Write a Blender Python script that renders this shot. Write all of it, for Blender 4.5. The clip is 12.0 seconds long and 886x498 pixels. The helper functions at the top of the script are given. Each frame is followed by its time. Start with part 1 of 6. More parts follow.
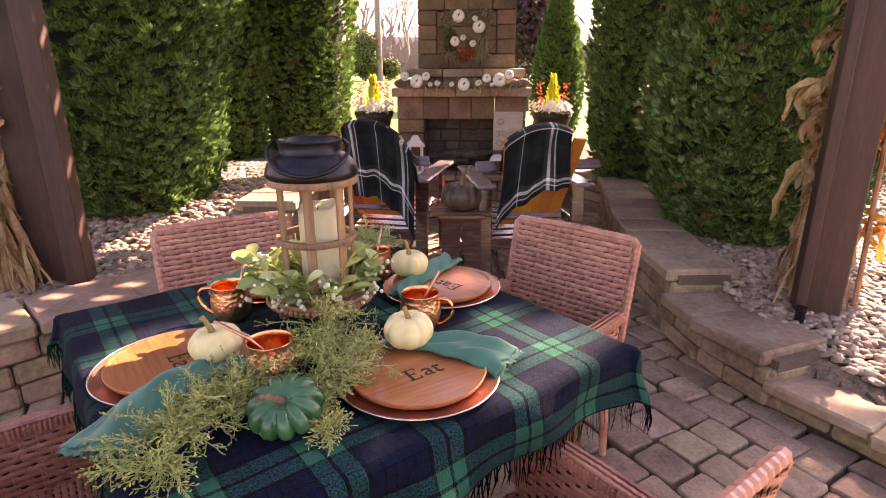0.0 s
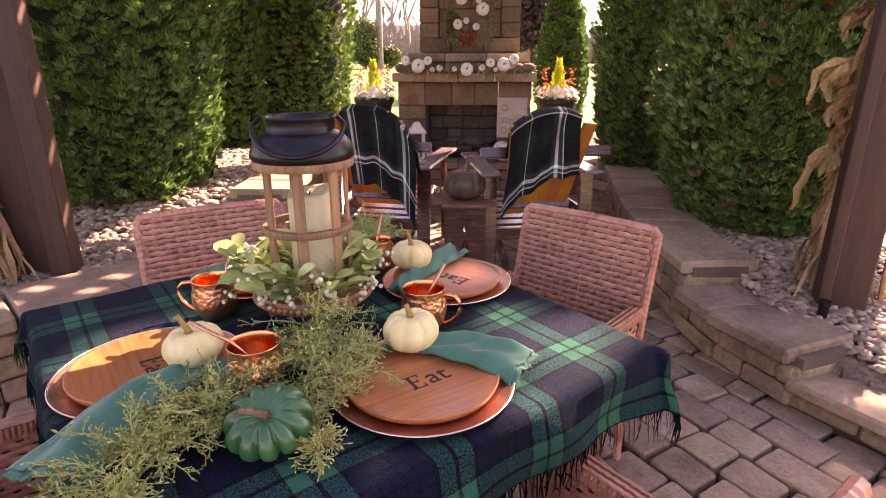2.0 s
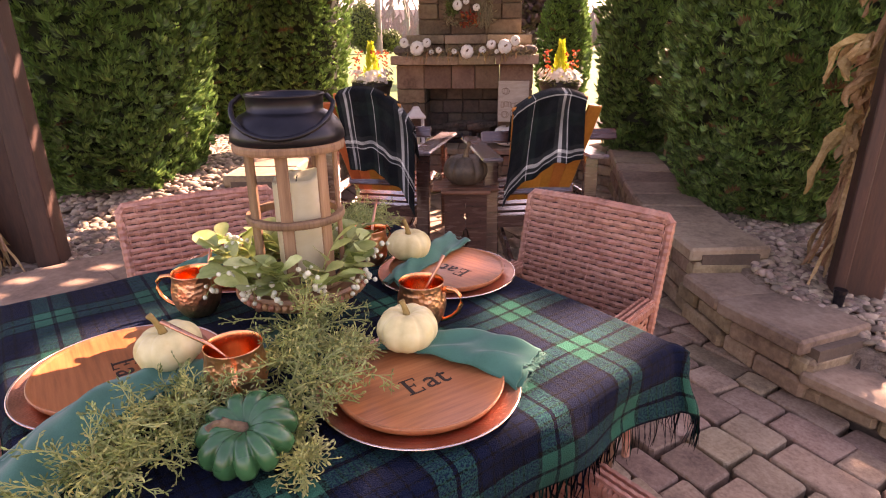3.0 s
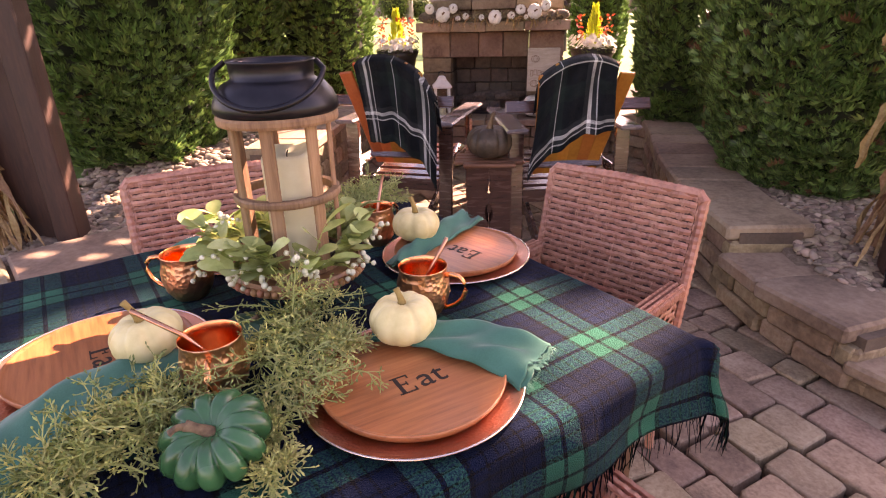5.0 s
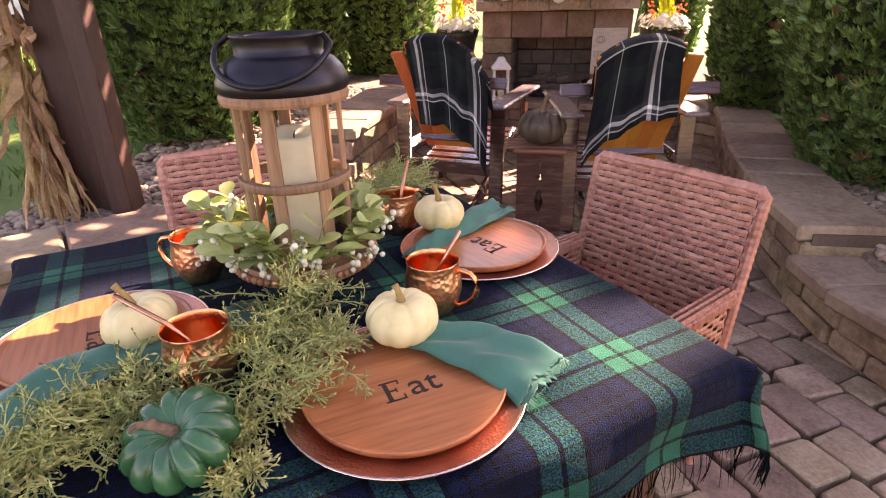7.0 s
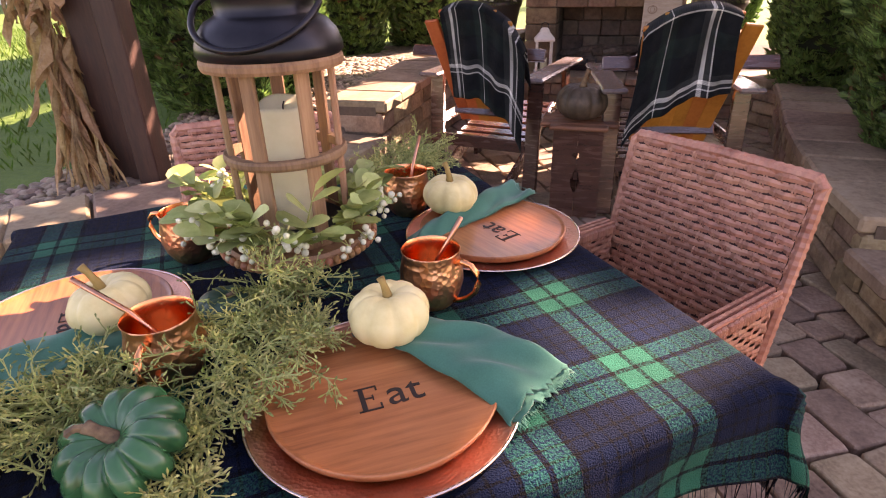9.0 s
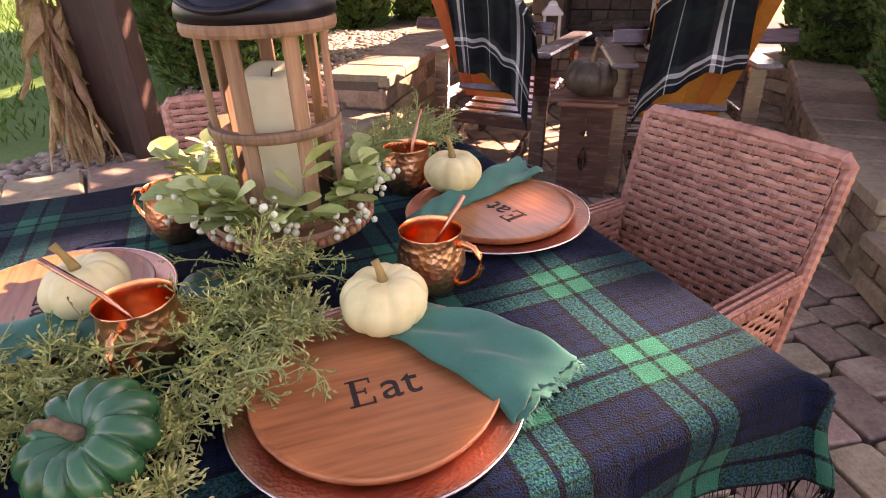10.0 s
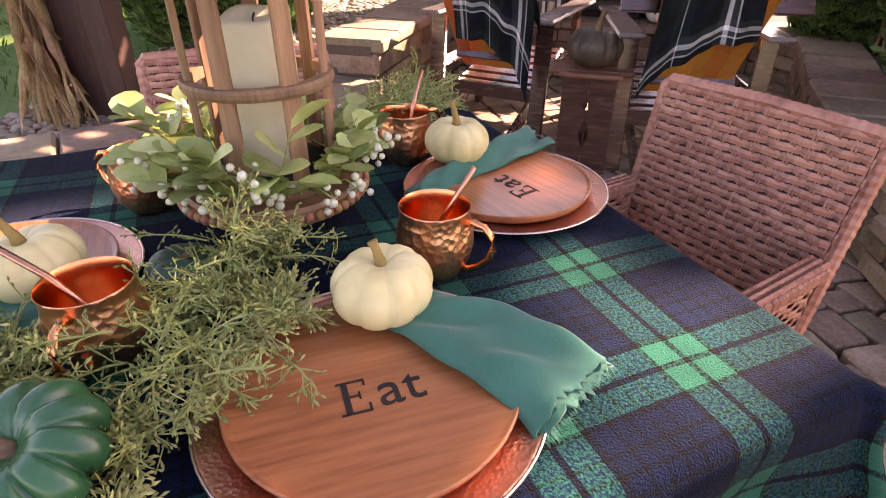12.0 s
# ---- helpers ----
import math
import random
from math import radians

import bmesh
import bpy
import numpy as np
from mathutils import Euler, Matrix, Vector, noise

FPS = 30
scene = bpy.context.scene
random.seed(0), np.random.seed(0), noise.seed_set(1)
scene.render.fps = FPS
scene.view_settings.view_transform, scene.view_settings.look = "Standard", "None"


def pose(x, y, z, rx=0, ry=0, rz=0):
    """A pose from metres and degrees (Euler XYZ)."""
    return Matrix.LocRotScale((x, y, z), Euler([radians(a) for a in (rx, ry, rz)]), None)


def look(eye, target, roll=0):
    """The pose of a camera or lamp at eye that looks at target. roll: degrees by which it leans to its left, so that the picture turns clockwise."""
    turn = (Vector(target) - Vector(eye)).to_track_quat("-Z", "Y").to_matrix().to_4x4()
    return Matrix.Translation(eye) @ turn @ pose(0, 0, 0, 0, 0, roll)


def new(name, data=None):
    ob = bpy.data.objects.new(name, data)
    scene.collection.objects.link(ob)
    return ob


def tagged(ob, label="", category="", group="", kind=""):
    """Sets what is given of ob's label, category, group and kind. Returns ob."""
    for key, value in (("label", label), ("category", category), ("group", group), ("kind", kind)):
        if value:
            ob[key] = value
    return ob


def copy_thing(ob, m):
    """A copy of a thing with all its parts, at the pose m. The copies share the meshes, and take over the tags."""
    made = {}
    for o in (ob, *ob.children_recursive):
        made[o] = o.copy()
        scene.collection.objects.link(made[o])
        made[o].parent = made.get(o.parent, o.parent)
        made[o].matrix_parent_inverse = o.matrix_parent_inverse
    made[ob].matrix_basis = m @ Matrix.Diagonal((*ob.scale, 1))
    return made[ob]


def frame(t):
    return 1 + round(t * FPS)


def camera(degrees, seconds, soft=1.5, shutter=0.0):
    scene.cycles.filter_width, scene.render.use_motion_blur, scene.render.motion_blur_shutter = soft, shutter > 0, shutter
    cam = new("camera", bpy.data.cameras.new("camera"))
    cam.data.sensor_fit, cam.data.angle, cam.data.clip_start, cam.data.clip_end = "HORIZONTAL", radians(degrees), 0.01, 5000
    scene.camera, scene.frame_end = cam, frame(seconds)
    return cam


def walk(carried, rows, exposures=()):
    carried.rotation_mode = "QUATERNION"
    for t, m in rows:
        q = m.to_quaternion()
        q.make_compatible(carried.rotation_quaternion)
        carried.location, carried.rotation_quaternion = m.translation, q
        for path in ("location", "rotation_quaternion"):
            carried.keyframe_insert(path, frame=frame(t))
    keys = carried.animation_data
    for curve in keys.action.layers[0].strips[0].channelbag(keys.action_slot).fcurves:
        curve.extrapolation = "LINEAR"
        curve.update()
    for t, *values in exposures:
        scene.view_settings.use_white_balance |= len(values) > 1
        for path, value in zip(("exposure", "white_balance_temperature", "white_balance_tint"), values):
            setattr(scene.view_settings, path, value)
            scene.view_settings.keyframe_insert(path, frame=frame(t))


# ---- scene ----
cam = camera(76.2, 12.0, soft=1.1)
# seconds, place of the eye, yaw to the left, pitch, roll
PATH = [
    (0.0, 0.0740, -0.1431, 1.3917, 4.908, -17.689, -0.283),
    (0.5, 0.0662, -0.1144, 1.3797, 4.917, -17.821, -0.216),
    (1.0, 0.0609, -0.0902, 1.3713, 4.971, -17.990, -0.189),
    (1.5, 0.0565, -0.0598, 1.3631, 5.037, -18.241, -0.200),
    (2.0, 0.0503, -0.0070, 1.3491, 5.003, -18.704, -0.230),
    (2.5, 0.0456, 0.0502, 1.3339, 4.982, -19.360, -0.340),
    (3.0, 0.0453, 0.0904, 1.3231, 5.098, -20.058, -0.542),
    (3.5, 0.0504, 0.1207, 1.3160, 5.463, -20.775, -0.750),
    (4.0, 0.0600, 0.1472, 1.3109, 6.142, -21.493, -0.959),
    (4.5, 0.0733, 0.1719, 1.3072, 7.163, -22.174, -1.177),
    (5.0, 0.0890, 0.1977, 1.3047, 8.542, -22.821, -1.409),
    (5.5, 0.1059, 0.2231, 1.3022, 10.212, -23.337, -1.647),
    (6.0, 0.1253, 0.2428, 1.2990, 11.904, -23.683, -1.820),
    (6.5, 0.1445, 0.2679, 1.2931, 13.593, -23.999, -1.758),
    (7.0, 0.1599, 0.2976, 1.2868, 15.268, -24.350, -1.621),
    (7.5, 0.1745, 0.3266, 1.2810, 16.804, -24.738, -1.595),
    (8.0, 0.1869, 0.3550, 1.2753, 18.140, -25.219, -1.661),
    (8.5, 0.1947, 0.3844, 1.2691, 19.211, -25.877, -1.734),
    (9.0, 0.1959, 0.4159, 1.2605, 19.956, -26.734, -1.738),
    (9.5, 0.1905, 0.4484, 1.2498, 20.389, -27.853, -1.663),
    (10.0, 0.1813, 0.4708, 1.2346, 20.473, -28.841, -1.545),
    (10.5, 0.1685, 0.4931, 1.2181, 20.412, -29.881, -1.285),
    (11.0, 0.1574, 0.5083, 1.2103, 20.202, -30.607, -0.831),
    (11.5, 0.1452, 0.5242, 1.2040, 19.835, -31.039, -0.319),
    (12.0, 0.1283, 0.5513, 1.1909, 19.218, -31.523, 0.209),
]
walk(cam, [(t, pose(x, y, z, 0, 0, yaw) @ pose(0, 0, 0, 90 + pitch, 0, 0) @ pose(0, 0, 0, 0, 0, roll))
           for t, x, y, z, yaw, pitch, roll in PATH],
     exposures=[(0.0, 2.74, 9200, 51), (3.0, 2.71, 9400, 55), (7.0, 2.89, 9100, 50), (9.0, 2.68, 8900, 47), (12.0, 2.71, 8700, 46)])

# ---- light ----
SUN_AZ, SUN_EL = 53.0, 35.0   # degrees from +x towards +y, and above the horizon
world = bpy.data.worlds.new("sky")
scene.world = world
world.use_nodes = True
wn = world.node_tree
sky = wn.nodes.new("ShaderNodeTexSky")
sky.sky_type, sky.sun_disc = "NISHITA", False
sky.sun_elevation, sky.sun_rotation = radians(SUN_EL), radians(90 - SUN_AZ)
wn.links.new(sky.outputs["Color"], wn.nodes["Background"].inputs["Color"])
wn.nodes["Background"].inputs["Strength"].default_value = 0.088
sun = new("sun", bpy.data.lights.new("sun", "SUN"))
sun.data.energy, sun.data.angle, sun.data.color = 5.0, radians(0.5), (1.0, 0.93, 0.82)
sun_dir = Vector((math.cos(radians(SUN_AZ)) * math.cos(radians(SUN_EL)), math.sin(radians(SUN_AZ)) * math.cos(radians(SUN_EL)), math.sin(radians(SUN_EL))))
sun.matrix_world = look(sun_dir * 30, (0, 0, 0))

# ---- building helpers ----
rng = random.Random(7)


class Geo:
    """Gathers vertices, faces and a map of the cloth's own metres, and turns them into one mesh."""

    def __init__(self):
        self.v, self.f, self.uv, self.mi, self.cur = [], [], {}, [], 0

    def face(self, idx):
        self.f.append(tuple(idx))
        self.mi.append(self.cur)

    def box(self, m, bevel=0.0):
        """A box of the unit cube under m, its edges chamfered by bevel metres."""
        base = len(self.v)
        sx, sy, sz = (Vector(m.col[i][:3]).length for i in range(3))
        b = [min(0.45, bevel / max(s, 1e-6)) for s in (sx, sy, sz)]
        if bevel <= 0:
            for x in (-.5, .5):
                for y in (-.5, .5):
                    for z in (-.5, .5):
                        self.v.append(m @ Vector((x, y, z)))
            for q in ((0, 1, 3, 2), (4, 6, 7, 5), (0, 4, 5, 1), (2, 3, 7, 6), (0, 2, 6, 4), (1, 5, 7, 3)):
                self.face(base + i for i in q)
            return
        ids = {}
        for x in (-1, 1):
            for y in (-1, 1):
                for z in (-1, 1):
                    for ax in range(3):
                        p = [c * (.5 - (0 if k == ax else b[k])) for k, c in enumerate((x, y, z))]
                        ids[x, y, z, ax] = len(self.v)
                        self.v.append(m @ Vector(p))
        def put(loop, n):
            a, c, d = (self.v[loop[i]] for i in range(3))
            out = m.to_3x3() @ Vector(n)
            if (c - a).cross(d - a).dot(out) < 0:
                loop = loop[::-1]
            self.face(loop)
        for ax in range(3):
            o1, o2 = (ax + 1) % 3, (ax + 2) % 3
            for s in (-1, 1):
                loop = []
                for a, c in ((-1, -1), (1, -1), (1, 1), (-1, 1)):
                    k = [0, 0, 0]; k[ax], k[o1], k[o2] = s, a, c
                    loop.append(ids[(*k, ax)])
                n = [0, 0, 0]; n[ax] = s
                put(loop, n)
            for a in (-1, 1):
                for c in (-1, 1):
                    k1 = [0, 0, 0]; k1[o1], k1[o2] = a, c
                    k2 = list(k1); k1[ax], k2[ax] = -1, 1
                    put([ids[(*k1, o1)], ids[(*k2, o1)], ids[(*k2, o2)], ids[(*k1, o2)]], k1[:ax] + [0] + k1[ax + 1:])
        for x in (-1, 1):
            for y in (-1, 1):
                for z in (-1, 1):
                    put([ids[x, y, z, 0], ids[x, y, z, 1], ids[x, y, z, 2]], (x, y, z))

    def revolve(self, profile, seg=32, m=Matrix(), shape=None):
        """Rings of (radius, height), joined. shape(angle, radius, height) may return a changed (radius, height)."""
        base = len(self.v)
        for r, z in profile:
            for k in range(seg):
                a = 2 * math.pi * k / seg
                rr, zz = shape(a, r, z) if shape else (r, z)
                self.v.append(m @ Vector((rr * math.cos(a), rr * math.sin(a), zz)))
        for j in range(len(profile) - 1):
            for k in range(seg):
                a, b = base + j * seg + k, base + j * seg + (k + 1) % seg
                self.face((a, b, b + seg, a + seg))

    def tube(self, pts, r, seg=6, cap=True):
        """A tube along points; r is one radius or one for each point."""
        pts = [Vector(p) for p in pts]
        base, n = len(self.v), len(pts)
        up = Vector((0, 0, 1))
        for i, p in enumerate(pts):
            d = (pts[min(i + 1, n - 1)] - pts[max(i - 1, 0)]).normalized()
            s = d.cross(up)
            if s.length < 1e-3:
                s = d.cross(Vector((1, 0, 0)))
            s.normalize()
            u = s.cross(d)
            rr = r[i] if isinstance(r, (list, tuple)) else r
            for k in range(seg):
                a = 2 * math.pi * k / seg
                self.v.append(p + rr * (math.cos(a) * s + math.sin(a) * u))
        for i in range(n - 1):
            for k in range(seg):
                a, b = base + i * seg + k, base + i * seg + (k + 1) % seg
                self.face((a, b, b + seg, a + seg))
        if cap:
            self.face(range(base + seg - 1, base - 1, -1))
            self.face(range(base + (n - 1) * seg, base + n * seg))

    def ball(self, m, seg=10, rings=6):
        self.revolve([(math.sin(math.pi * j / rings) * (1 if 0 < j < rings else 1e-4), -math.cos(math.pi * j / rings)) for j in range(rings + 1)], seg, m)

    def grid(self, fn, nu, nv, uv=None):
        """A sheet of (nu+1) x (nv+1) points fn(u, v), u and v from 0 to 1; uv(u, v) gives its own metres."""
        base = len(self.v)
        for j in range(nv + 1):
            for i in range(nu + 1):
                u, v = i / nu, j / nv
                if uv:
                    self.uv[len(self.v)] = uv(u, v)
                self.v.append(Vector(fn(u, v)))
        for j in range(nv):
            for i in range(nu):
                a = base + j * (nu + 1) + i
                self.face((a, a + 1, a + nu + 2, a + nu + 1))

    def leaf(self, p, d, n, length, width, fold=0.15, bend=0.0):
        """A pointed leaf of four triangles from p along d, facing n."""
        s = d.cross(n)
        if s.length < 1e-4:
            return
        s.normalize()
        b = len(self.v)
        mid = p + d * length * .45
        self.v += [p, mid + s * width * .5 + n * fold * width, mid - s * width * .5 + n * fold * width, p + d * length - n * bend * length]
        self.face((b, b + 1, b + 3))
        self.face((b, b + 3, b + 2))

    def mesh(self, name, smooth=False):
        me = bpy.data.meshes.new(name)
        me.from_pydata([tuple(v) for v in self.v], [], self.f)
        if any(self.mi):
            me.polygons.foreach_set("material_index", self.mi)
        if smooth:
            me.polygons.foreach_set("use_smooth", [True] * len(me.polygons))
        if self.uv:
            layer = me.uv_layers.new(name="cloth")
            for loop in me.loops:
                layer.data[loop.index].uv = self.uv.get(loop.vertex_index, (0, 0))
        me.update()
        return me


def put(name, data, material, parent=None, label="", at=None, smooth=False):
    """Links a Geo or a mesh as one object, under its parent."""
    me = data.mesh(name, smooth) if isinstance(data, Geo) else data
    for m in material if isinstance(material, (list, tuple)) else (material,):
        if m is not None and m.name not in me.materials:
            me.materials.append(m)
    ob = new(name, me)
    if parent is not None:
        ob.parent = parent
    if at is not None:
        ob.matrix_basis = at
    if label:
        ob["label"] = label
    return ob


def thing(name, label, category, at=Matrix(), group="", kind=""):
    ob = new(name)
    ob.empty_display_size = 0.05
    ob.matrix_basis = at
    return tagged(ob, label, category, group, kind)


def scaled(x, y, z, sx, sy, sz, rx=0, ry=0, rz=0):
    return pose(x, y, z, rx, ry, rz) @ Matrix.Diagonal((sx, sy, sz, 1))


def between(a, b, w, d, up=(0, 0, 1)):
    """The matrix of a unit box laid from a to b, w across and d deep."""
    a, b = Vector(a), Vector(b)
    x = (b - a).normalized()
    y = Vector(up).cross(x)
    if y.length < 1e-4:
        y = Vector((0, 1, 0)).cross(x)
    y.normalize()
    z = x.cross(y)
    m = Matrix((x * (b - a).length, y * w, z * d)).transposed().to_4x4()
    m.translation = (a + b) / 2
    return m


# ---- materials ----
def nodes_of(name):
    m = bpy.data.materials.new(name)
    m.use_nodes = True
    t = m.node_tree
    return m, t, t.nodes["Principled BSDF"]


def ramp(t, stops, interpolation="LINEAR"):
    n = t.nodes.new("ShaderNodeValToRGB")
    n.color_ramp.interpolation = interpolation
    el = n.color_ramp.elements
    while len(el) < len(stops):
        el.new(0.5)
    for e, (p, c) in zip(el, stops):
        e.position, e.color = p, (*c, 1)
    return n


def surf(name, cols, rough=0.6, metal=0.0, fine=60.0, coarse=6.0, bump=0.15, depth=0.004, vary=None, amount=0.35,
         stretch=(1, 1, 1), spec=0.5, coat=0.0, sheen=0.0, rough_var=0.1, thin=0.0, wear=None, hue=.02):
    """A surface with grain and broader stains. cols: colours from dark to light. vary: 'object' or 'island' shades pieces one by one."""
    m, t, p = nodes_of(name)
    L = t.links.new
    tc = t.nodes.new("ShaderNodeTexCoord")
    mp = t.nodes.new("ShaderNodeMapping")
    mp.inputs["Scale"].default_value = stretch
    L(tc.outputs["Object"], mp.inputs["Vector"])
    vec = mp.outputs["Vector"]
    if vary:
        rnd = t.nodes.new("ShaderNodeObjectInfo") if vary == "object" else t.nodes.new("ShaderNodeNewGeometry")
        out = rnd.outputs["Random" if vary == "object" else "Random Per Island"]
        sh = t.nodes.new("ShaderNodeVectorMath"); sh.operation = "MULTIPLY_ADD"
        cmb = t.nodes.new("ShaderNodeCombineXYZ")
        for i in range(3):
            L(out, cmb.inputs[i])
        L(cmb.outputs[0], sh.inputs[0]); sh.inputs[1].default_value = (37, 19, 53); L(vec, sh.inputs[2])
        vec = sh.outputs[0]
    a = t.nodes.new("ShaderNodeTexNoise"); a.inputs["Scale"].default_value = fine; a.inputs["Detail"].default_value = 6; a.inputs["Roughness"].default_value = .65
    b = t.nodes.new("ShaderNodeTexNoise"); b.inputs["Scale"].default_value = coarse; b.inputs["Detail"].default_value = 3
    L(vec, a.inputs["Vector"]); L(vec, b.inputs["Vector"])
    mx = t.nodes.new("ShaderNodeMix"); mx.data_type = "FLOAT"; mx.inputs[0].default_value = 0.55
    L(a.outputs[0], mx.inputs[2]); L(b.outputs[0], mx.inputs[3])
    val = mx.outputs[0]
    lo, hi = 0.33, 0.67
    r = ramp(t, [(lo + (hi - lo) * i / max(1, len(cols) - 1), c) for i, c in enumerate(cols)])
    L(val, r.inputs[0])
    col = r.outputs[0]
    if vary:
        hs = t.nodes.new("ShaderNodeHueSaturation")
        mr = t.nodes.new("ShaderNodeMapRange"); mr.inputs[3].default_value = 1 - amount; mr.inputs[4].default_value = 1 + amount
        L(out, mr.inputs[0]); L(mr.outputs[0], hs.inputs["Value"])
        fr = t.nodes.new("ShaderNodeMath"); fr.operation = "MULTIPLY"; fr.inputs[1].default_value = 17.3
        fq = t.nodes.new("ShaderNodeMath"); fq.operation = "FRACT"
        mr2 = t.nodes.new("ShaderNodeMapRange"); mr2.inputs[3].default_value = 0.5 - hue; mr2.inputs[4].default_value = 0.5 + hue
        L(out, fr.inputs[0]); L(fr.outputs[0], fq.inputs[0]); L(fq.outputs[0], mr2.inputs[0]); L(mr2.outputs[0], hs.inputs["Hue"])
        L(col, hs.inputs["Color"]); col = hs.outputs[0]
    if wear:
        wn_ = t.nodes.new("ShaderNodeTexNoise"); wn_.inputs["Scale"].default_value = coarse * 1.7; wn_.inputs["Detail"].default_value = 5
        L(vec, wn_.inputs["Vector"])
        wr = ramp(t, [(wear[1], (0, 0, 0)), (min(1, wear[1] + .12), (1, 1, 1))])
        L(wn_.outputs[0], wr.inputs[0])
        wm = t.nodes.new("ShaderNodeMix"); wm.data_type = "RGBA"
        L(wr.outputs[0], wm.inputs[0]); L(col, wm.inputs[6]); wm.inputs[7].default_value = (*wear[0], 1)
        col = wm.outputs[2]
    L(col, p.inputs["Base Color"])
    rr = t.nodes.new("ShaderNodeMapRange"); rr.inputs[3].default_value = max(0.02, rough - rough_var); rr.inputs[4].default_value = min(1, rough + rough_var)
    L(b.outputs[0], rr.inputs[0]); L(rr.outputs[0], p.inputs["Roughness"])
    p.inputs["Metallic"].default_value = metal
    p.inputs["Specular IOR Level"].default_value = spec
    p.inputs["Coat Weight"].default_value = coat
    p.inputs["Coat Roughness"].default_value = 0.2
    p.inputs["Sheen Weight"].default_value = sheen
    if bump:
        bp = t.nodes.new("ShaderNodeBump"); bp.inputs["Strength"].default_value = bump; bp.inputs["Distance"].default_value = depth
        L(val, bp.inputs["Height"]); L(bp.outputs[0], p.inputs["Normal"])
    if thin:
        tr = t.nodes.new("ShaderNodeBsdfTranslucent"); L(col, tr.inputs["Color"])
        ms = t.nodes.new("ShaderNodeMixShader"); ms.inputs[0].default_value = thin
        L(p.outputs[0], ms.inputs[1]); L(tr.outputs[0], ms.inputs[2]); L(ms.outputs[0], t.nodes["Material Output"].inputs["Surface"])
    return m


def stripes(t, coord, period, stops):
    """Repeating bands of colour along one coordinate, in metres."""
    d = t.nodes.new("ShaderNodeMath"); d.operation = "DIVIDE"; d.inputs[1].default_value = period
    f = t.nodes.new("ShaderNodeMath"); f.operation = "FRACT"
    t.links.new(coord, d.inputs[0]); t.links.new(d.outputs[0], f.inputs[0])
    r = ramp(t, stops, "CONSTANT")
    t.links.new(f.outputs[0], r.inputs[0])
    return r.outputs[0]


